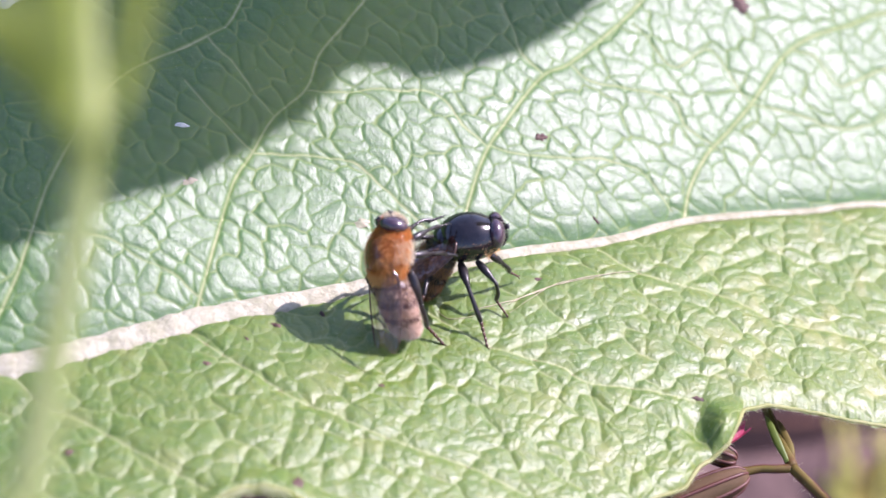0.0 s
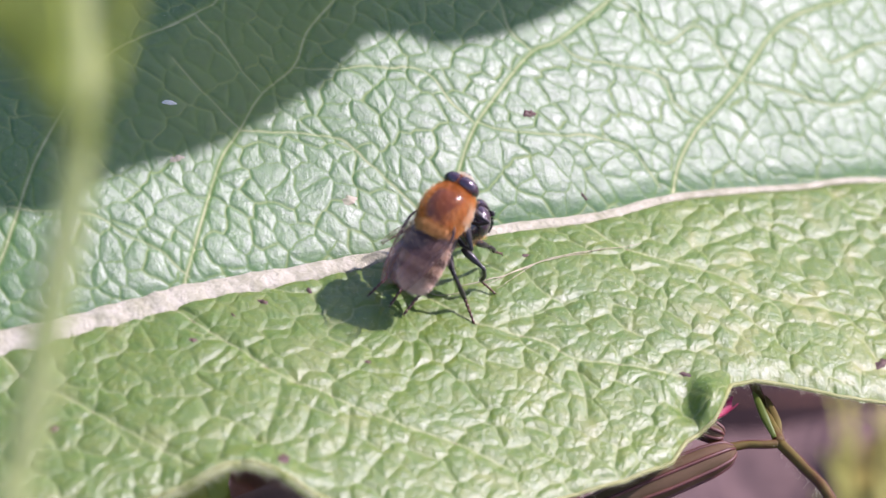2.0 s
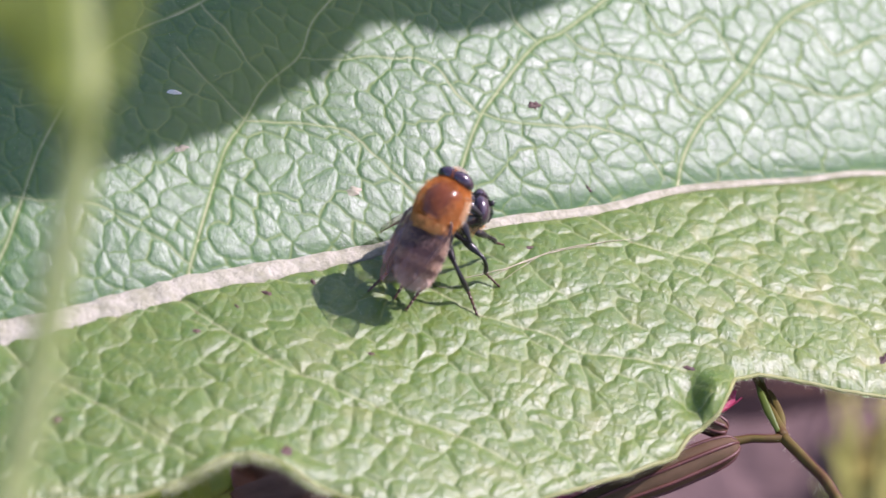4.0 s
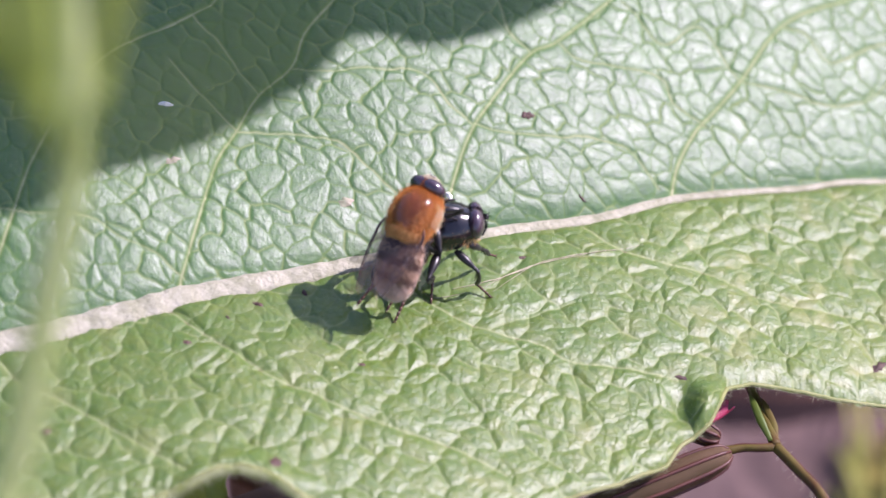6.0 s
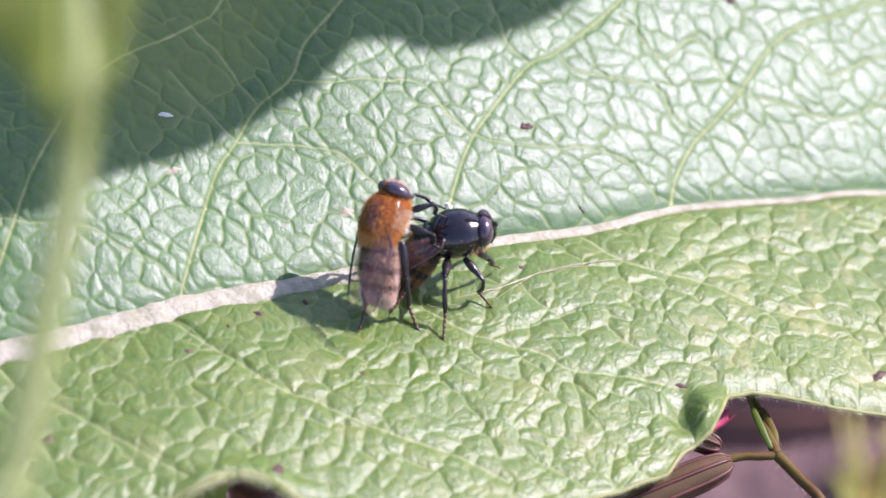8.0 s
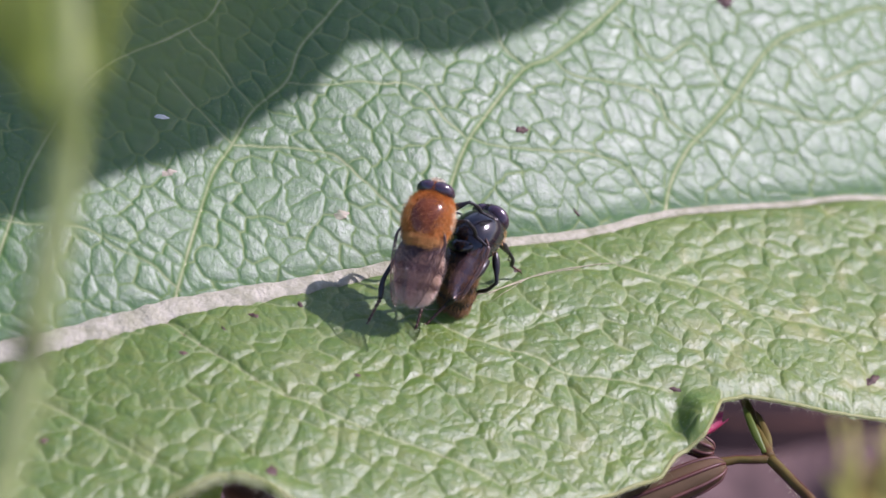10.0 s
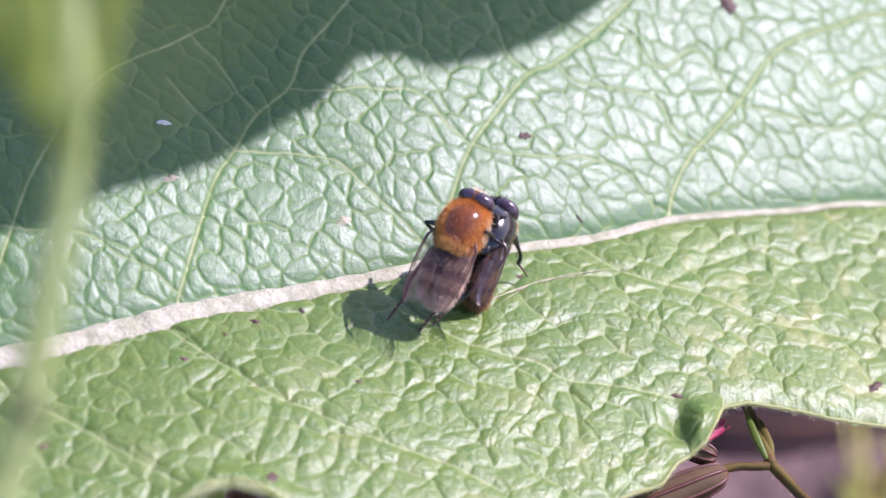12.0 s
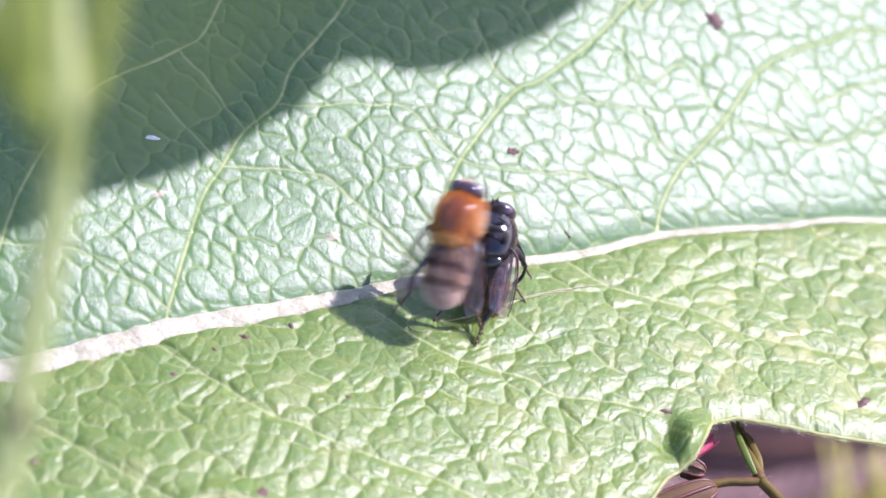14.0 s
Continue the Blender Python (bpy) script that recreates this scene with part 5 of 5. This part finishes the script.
def on_leaf(steps, times):
    """Where a foot stands on the leaf, mm, from its steps (seconds, x, y)."""
    q = np.array(steps, float)
    return leaf_point(np.interp(times, q[:, 0], q[:, 1]), np.interp(times, q[:, 0], q[:, 2]), 0.08)


def step(leg, body, times, tips, size=1.0):
    """Bend a leg so that its foot reaches its tip, given in world mm, at each time."""
    a, b, c = leg["lengths"]
    thighs, shins, feet = [], [], []
    for t, m, tip in zip(times, body, tips):
        inv = m.inverted()
        T = np.array(inv @ (Vector(tip) * MM)) / MM / size
        up = np.array(inv.to_3x3() @ Vector((0.2, 0, 1)))
        H = leg["hip"]
        flat = H - T
        flat = flat - up * (flat @ up)
        flat /= np.linalg.norm(flat) + 1e-9
        A = T + c * (0.82 * flat + 0.5 * up)
        d = A - H
        n = np.linalg.norm(d)
        if n > 0.985 * (a + b):
            A, n = H + d / n * 0.985 * (a + b), 0.985 * (a + b)
        d = (A - H) / n
        n = max(n, abs(a - b) + 0.3)
        along = (a * a - b * b + n * n) / (2 * n)
        out = leg["bow"] + 0.5 * up
        out = out - d * (out @ d)
        out /= np.linalg.norm(out)
        K = H + d * along + out * math.sqrt(max(a * a - along * along, 0.01))
        E = T - A
        thighs.append((t, aim(H, K, out)))
        shins.append((t, aim(K, A, out)))
        feet.append((t, aim(A, A + E / np.linalg.norm(E) * c, out)))
    walk(leg["thigh"], thighs)
    walk(leg["shin"], shins)
    walk(leg["foot"], feet)


def motions():
    male_rows = [
        (0, pose(-0.00609, -0.00729, 0.12992, -58.6, -45.7, 83.7)),
        (0.1, pose(-0.00599, -0.00725, 0.12992, -58.6, -45.7, 83.7)),
        (0.2, pose(-0.00517, -0.00579, 0.12967, -48.6, -45.0, 73.5)),
        (0.3, pose(-0.00400, -0.00491, 0.12935, -24.0, -36.4, 59.9)),
        (0.4, pose(-0.00042, -0.00549, 0.13077, -2.0, -27.7, 51.6)),
        (0.5, pose(-0.00016, -0.00525, 0.13080, -2.1, -24.0, 53.5)),
        (0.7, pose(-0.00033, -0.00593, 0.13081, -2.3, -23.6, 53.8)),
        (1, pose(-0.00030, -0.00563, 0.13076, -2.5, -23.1, 54.3)),
        (1.5, pose(-0.00007, -0.00584, 0.13070, -2.6, -22.2, 54.8)),
        (2, pose(-0.00013, -0.00575, 0.13075, -2.9, -22.3, 55.4)),
        (2.5, pose(-0.00026, -0.00575, 0.13076, -3.4, -23.1, 55.9)),
        (3, pose(-0.00068, -0.00629, 0.13087, -3.2, -22.9, 56.6)),
        (3.2, pose(-0.00088, -0.00620, 0.13095, -3.6, -23.1, 57.2)),
        (5.3, pose(-0.00095, -0.00638, 0.13099, -3.0, -23.6, 62.0)),
        (5.5, pose(-0.00123, -0.00660, 0.13098, -3.2, -24.3, 62.2)),
        (5.7, pose(-0.00197, -0.00627, 0.13114, -6.0, -24.6, 61.8)),
        (6, pose(-0.00233, -0.00626, 0.13119, -10.2, -25.0, 61.1)),
        (6.5, pose(-0.00221, -0.00591, 0.13122, -16.9, -26.6, 59.5)),
        (6.7, pose(-0.00207, -0.00688, 0.13134, -16.8, -26.8, 59.4)),
        (6.9, pose(-0.00275, -0.00239, 0.12986, -20.9, -30.6, 61.9)),
        (7, pose(-0.00426, -0.00200, 0.12986, -25.4, -30.3, 60.8)),
        (7.1, pose(-0.00352, -0.00386, 0.12991, -7.0, -32.4, 69.2)),
        (7.2, pose(-0.00310, -0.00606, 0.12960, -14.8, -27.8, 63.0)),
        (7.3, pose(-0.00295, -0.00456, 0.12996, -20.0, -25.8, 48.8)),
        (7.4, pose(-0.00435, -0.00504, 0.12994, -37.4, -34.1, 64.7)),
        (7.5, pose(-0.00456, -0.00495, 0.13032, -38.7, -34.1, 64.7)),
        (8, pose(-0.00493, -0.00491, 0.13005, -39.0, -34.8, 65.9)),
        (8.2, pose(-0.00491, -0.00475, 0.12995, -39.3, -34.6, 66.0)),
        (10.3, pose(-0.00056, -0.00458, 0.13014, -1.8, -24.4, 74.2)),
        (10.5, pose(-0.00052, -0.00510, 0.13034, -2.2, -24.1, 74.3)),
        (11, pose(0.00030, -0.00575, 0.13041, -1.4, -24.3, 73.0)),
        (11.5, pose(-0.00004, -0.00607, 0.13027, -1.6, -24.4, 73.0)),
        (11.8, pose(-0.00003, -0.00719, 0.13050, -1.3, -24.3, 73.1)),
        (12, pose(0.00202, -0.00419, 0.12947, 1.3, -21.3, 61.5)),
        (12.2, pose(0.00076, -0.00818, 0.13035, 2.8, -23.5, 70.8)),
        (12.5, pose(0.00327, -0.00648, 0.12955, 1.1, -23.8, 81.9)),
        (12.8, pose(0.00378, -0.00686, 0.12961, 0.5, -23.9, 82.3)),
        (13, pose(0.00358, -0.00485, 0.12961, 0.1, -23.9, 82.6)),
        (13.2, pose(0.00180, -0.00445, 0.12961, 0.2, -23.9, 83.1)),
        (13.5, pose(0.00371, -0.00406, 0.12913, 0.5, -23.8, 84.0)),
        (13.7, pose(0.00399, -0.00266, 0.12960, 1.1, -23.6, 82.7)),
        (13.8, pose(0.00569, -0.00303, 0.12911, 5.0, -23.3, 77.7)),
        (13.9, pose(0.00614, -0.00132, 0.12977, 10.4, -22.5, 71.4)),
        (14, pose(0.00253, -0.00171, 0.12960, -15.1, -27.1, 70.5)),
    ]
    female_rows = [
        (0, pose(0.00071, -0.00206, 0.12596, -21.6, -10.6, 6.5)),
        (0.5, pose(0.00068, -0.00214, 0.12598, -21.6, -10.5, 6.5)),
        (1, pose(0.00065, -0.00320, 0.12620, -21.6, -10.2, 6.6)),
        (1.5, pose(0.00080, -0.00338, 0.12622, -21.5, -9.7, 6.6)),
        (2, pose(0.00056, -0.00350, 0.12627, -21.7, -9.9, 6.4)),
        (2.5, pose(0.00030, -0.00336, 0.12629, -21.6, -10.5, 6.0)),
        (3, pose(0.00016, -0.00319, 0.12627, -21.8, -10.1, 6.1)),
        (3.2, pose(0.00010, -0.00317, 0.12628, -21.9, -10.3, 6.1)),
        (5.3, pose(0.00018, -0.00335, 0.12630, -22.0, -8.8, 6.5)),
        (5.5, pose(0.00004, -0.00361, 0.12637, -21.7, -9.1, 6.1)),
        (6, pose(0.00040, -0.00350, 0.12630, -22.0, -8.8, 6.3)),
        (6.5, pose(0.00126, -0.00331, 0.12613, -21.4, -8.8, 6.0)),
        (7, pose(0.00081, -0.00303, 0.12614, -21.3, -8.7, 5.8)),
        (7.5, pose(0.00118, -0.00294, 0.12607, -21.6, -8.8, 5.8)),
        (8, pose(0.00115, -0.00314, 0.12611, -21.2, -8.7, 5.5)),
        (8.2, pose(0.00113, -0.00307, 0.12610, -21.4, -8.8, 5.5)),
        (10.3, pose(0.00343, -0.00311, 0.12613, -21.2, 4.1, 62.3)),
        (10.5, pose(0.00318, -0.00248, 0.12653, -21.6, 4.4, 62.3)),
        (11, pose(0.00376, -0.00218, 0.12698, -21.4, 4.1, 62.2)),
        (11.5, pose(0.00319, -0.00236, 0.12684, -21.5, 3.9, 62.2)),
        (11.8, pose(0.00345, -0.00333, 0.12627, -21.3, 4.1, 62.4)),
        (12, pose(0.00425, -0.00227, 0.12648, -15.6, -8.0, 68.6)),
        (12.2, pose(0.00389, -0.00525, 0.12655, -14.2, -10.4, 72.4)),
        (12.5, pose(0.00515, -0.00376, 0.12623, -12.5, -14.1, 78.0)),
        (13, pose(0.00551, -0.00251, 0.12582, -12.8, -15.9, 80.9)),
        (13.2, pose(0.00449, -0.00291, 0.12611, -12.8, -16.4, 82.2)),
        (13.5, pose(0.00536, -0.00152, 0.12577, -12.7, -17.2, 84.1)),
        (13.8, pose(0.00535, -0.00214, 0.12584, -11.7, -19.5, 84.0)),
        (14, pose(0.00544, -0.00068, 0.12574, -11.0, -21.2, 83.9)),
    ]
    gap = (3.9, 4.6, 8.6, 9.0, 9.3, 9.6, 9.9)
    times = sorted({t for t, _ in male_rows} | {t for t, _ in female_rows} | set(gap))
    male_body, female_body = [between(male_rows, t) for t in times], [between(female_rows, t) for t in times]
    walk(male, list(zip(times, male_body)))
    walk(female, list(zip(times, female_body)))
    # abdomens bend down towards the leaf: seconds, degrees
    walk(male_abdomen, [(t, pose(-1.9 * MM, 0, -0.25 * MM, 0, -a, 0)) for t, a in (
        (0, 14), (0.2, 14), (0.4, 14), (1.5, 14), (3.2, 14), (5.3, 14), (6.5, 16), (6.9, 12), (7.1, 12), (7.5, 14), (8.2, 14), (10.3, 16), (13.8, 16), (14.0, 4))])
    walk(female_abdomen, [(t, pose(-1.9 * MM, 0, -0.25 * MM, 0, -a, -c)) for t, a, c in (
        (0, 42, 0), (3.2, 38, 0), (5.3, 38, 0), (6.5, 32, 0), (8.2, 34, 0), (9.0, 40, 8), (10.3, 52, 42), (12.0, 52, 42), (14.0, 46, 30))])
    # wings: seconds, outward turn of the left and of the right one
    spread = ((0, 2, 2), (0.2, 4, 4), (0.3, 20, 16), (0.4, 14, 18), (0.5, 13, 8), (0.7, 12, 2), (1.5, 12, 2), (3.2, 12, 2), (5.3, 12, 2), (6.5, 13, 0), (6.9, 9, 4),
              (7.1, 14, 18), (7.4, 2, 2), (8.2, 2, 2), (10.3, 8, 2), (11.8, 8, 2), (12.0, 14, 10), (12.2, 8, 4), (13.0, 10, 8), (13.2, 8, 4), (13.5, 10, 8), (13.8, 8, 12), (14.0, 30, 34))
    walk(male_wings[0], [(t, pose(-1.0 * MM, 1.8 * MM, 0.85 * MM, -10 + 0.3 * a, -6, 16 - a)) for t, a, c in spread])
    # the near wing hangs down his flank while he rears up
    walk(male_wings[1], [(t, pose(-1.0 * MM, -1.8 * MM, 0.85 * MM, (55 if t < 0.25 or 6.8 < t < 8.3 else 10) - 0.3 * c, -6, c + (5 if t < 0.25 or 6.8 < t < 8.3 else -10))) for t, a, c in spread])
    for wing, s in zip(female_wings, (1, -1)):
        walk(wing, [(t, pose(-1.0 * MM, s * 1.9 * MM, 0.8 * MM, -s * (52 if t < 9 else 24), -a, -s * 3 if t < 9 else s * 5)) for t, a in ((0, 32), (3.2, 28), (5.3, 28), (6.5, 22), (8.2, 24), (10.3, 26), (14.0, 20))])
    # feet on the leaf: seconds, x, y in mm
    stands = (
        (female_legs["right", "front"], female_body, ((0, 5.8, -1.5), (8.2, 5.3, -1.6), (10.3, 8.0, -1.7), (12, 8.0, -1.7), (12.5, 8.6, -1.2), (14, 9.7, -0.3))),
        (female_legs["right", "middle"], female_body, ((0, 4.1, -6.4), (8.2, 4.1, -6.7), (10.3, 2.4, -7.0), (12, 2.4, -7.0), (12.5, 7.6, -3.0), (13.5, 8.3, -0.8), (14, 8.3, -2.0))),
        (female_legs["right", "hind"], female_body, ((0, 2.3, -10.3), (5.3, 2.2, -10.3), (5.5, 0.5, -9.0), (6, -1.0, -8.0), (6.5, -1.6, -7.5), (6.9, -1.6, -7.5), (7.1, 0.4, -11.3), (8.2, -0.1, -11.5), (10.3, -1.0, -9.0), (12, -0.8, -9.0), (12.5, 3.6, -8.8), (14, 4.0, -8.4))),
        (female_legs["left", "front"], female_body, ((0, 3.4, 1.6), (8.2, 3.4, 1.6), (10.3, 2.5, 3.4), (14, 3.0, 4.4))),
        (female_legs["left", "middle"], female_body, ((0, 0.6, 2.0), (8.2, 0.6, 2.0), (10.3, 0.0, 0.4), (14, 1.5, 1.5))),
        (female_legs["left", "hind"], female_body, ((0, -5.0, -9.6), (6.5, -4.7, -9.8), (8.2, -4.5, -9.0), (10.3, -1.5, -6.0), (14, 0.5, -6.0))),
        (male_legs["left", "hind"], male_body, ((0, -6.0, -9.8), (0.2, -6.2, -9.6), (0.3, -7.3, -9.6), (0.4, -7.1, -9.2), (5.3, -7.2, -9.4), (6.7, -7.1, -9.2), (7.0, -6.6, -9.2), (7.1, -5.0, -11.0), (7.4, -7.2, -12.0), (8.2, -7.2, -12.0),
                                               (10.3, -6.4, -11.8), (11.8, -6.4, -11.8), (12, -5.4, -10.9), (12.5, -2.5, -7.7), (13, -1.5, -9.0), (13.5, -0.9, -9.7), (13.8, -0.9, -9.7), (14, -3.3, -6.0))),
        (male_legs["right", "hind"], male_body, ((0, -1.5, -10.8), (0.2, -1.5, -10.6), (0.3, -1.7, -10.0), (0.4, -4.0, -10.9), (5.3, -3.9, -11.3), (6.7, -4.3, -11.3), (6.9, -2.6, -10.6), (7.0, -3.7, -10.3), (7.1, -1.6, -11.0), (7.4, -2.2, -10.6), (8.2, -2.2, -10.6),
                                                (10.3, -1.8, -10.0), (12, -1.8, -9.8), (12.5, 4.6, -10.0), (13.5, 5.2, -6.6), (14, 4.7, -7.9))),
    )
    for leg, body, steps in stands:
        step(leg, body, times, on_leaf(steps, times), MALE_SIZE if body is male_body else 1.0)
    # his front and middle feet hold her back and her sides
    reared = [1.0 if t < 0.3 or 6.85 < t < 8.5 else 0.0 for t in times]
    for side, s in (("left", 1), ("right", -1)):
        step(male_legs[side, "front"], male_body, times, [(f @ (Vector((0.9 - 1.5 * r, s * (1.7 - 0.9 * r), 1.5 + 0.7 * r)) * MM)) / MM for f, r in zip(female_body, reared)], MALE_SIZE)
        step(male_legs[side, "middle"], male_body, times, [(f @ (Vector((-1.4 + 0.2 * r, s * 2.3, 0.2 - 0.4 * r)) * MM)) / MM for f, r in zip(female_body, reared)], MALE_SIZE)
    # the grass stalk sways: seconds, mm to the side; a small fly crawls down it
    sway = ((0, -3.8), (0.5, -3.5), (1.0, -2.8), (1.5, -1.8), (2.0, -2.0), (2.5, -4.1), (3.0, -3.5), (3.2, -3.3), (5.3, -1.2), (5.5, -1.1), (6.0, -0.4), (7.0, -0.4), (7.5, -1.0),
            (8.2, -0.8), (9.0, -0.8), (9.6, -0.8), (10.3, -0.8), (11.0, -0.6), (11.5, -1.0), (12.0, 0.1), (12.5, 0.85), (13.0, -0.3), (13.5, -0.85), (14.0, -0.7))
    walk(grass_stalk, [(t, pose(d * MM, 0, 0)) for t, d in sway])
    crawl = ((0, -0.0231, -0.0752, 0.2492), (8.2, -0.0231, -0.0752, 0.2492), (9.0, -0.0229, -0.0868, 0.2385), (9.6, -0.0238, -0.0925, 0.2340), (10.3, *VISITOR_AT), (14, *VISITOR_AT))
    walk(visitor, [(t, pose(d * MM + np.interp(t, [c[0] for c in crawl], [c[1] for c in crawl]), np.interp(t, [c[0] for c in crawl], [c[2] for c in crawl]),
                            np.interp(t, [c[0] for c in crawl], [c[3] for c in crawl]), 0, 62, 70)) for t, d in sway])
    # the shading leaf sways a little
    walk(shading_leaf, [(t, pose(dx * MM, dy * MM, 0)) for t, dx, dy in (
        (0, -1.6, -1.4), (0.5, 0.2, -0.4), (1.0, 1.4, 0.2), (1.5, 2.1, 0.6), (2.5, 2.0, 0.6), (3.2, 1.9, 0.6), (5.3, 0.6, 0.2), (6.5, 0, 0), (7.5, 0.6, 0.9),
        (8.2, 0.8, 0.9), (10.3, 1.1, 1.0), (11.0, 1.2, 1.0), (12.5, 1.7, 0.3), (13.2, 0.9, 0.8), (14.0, 0.2, 1.1))])


motions()
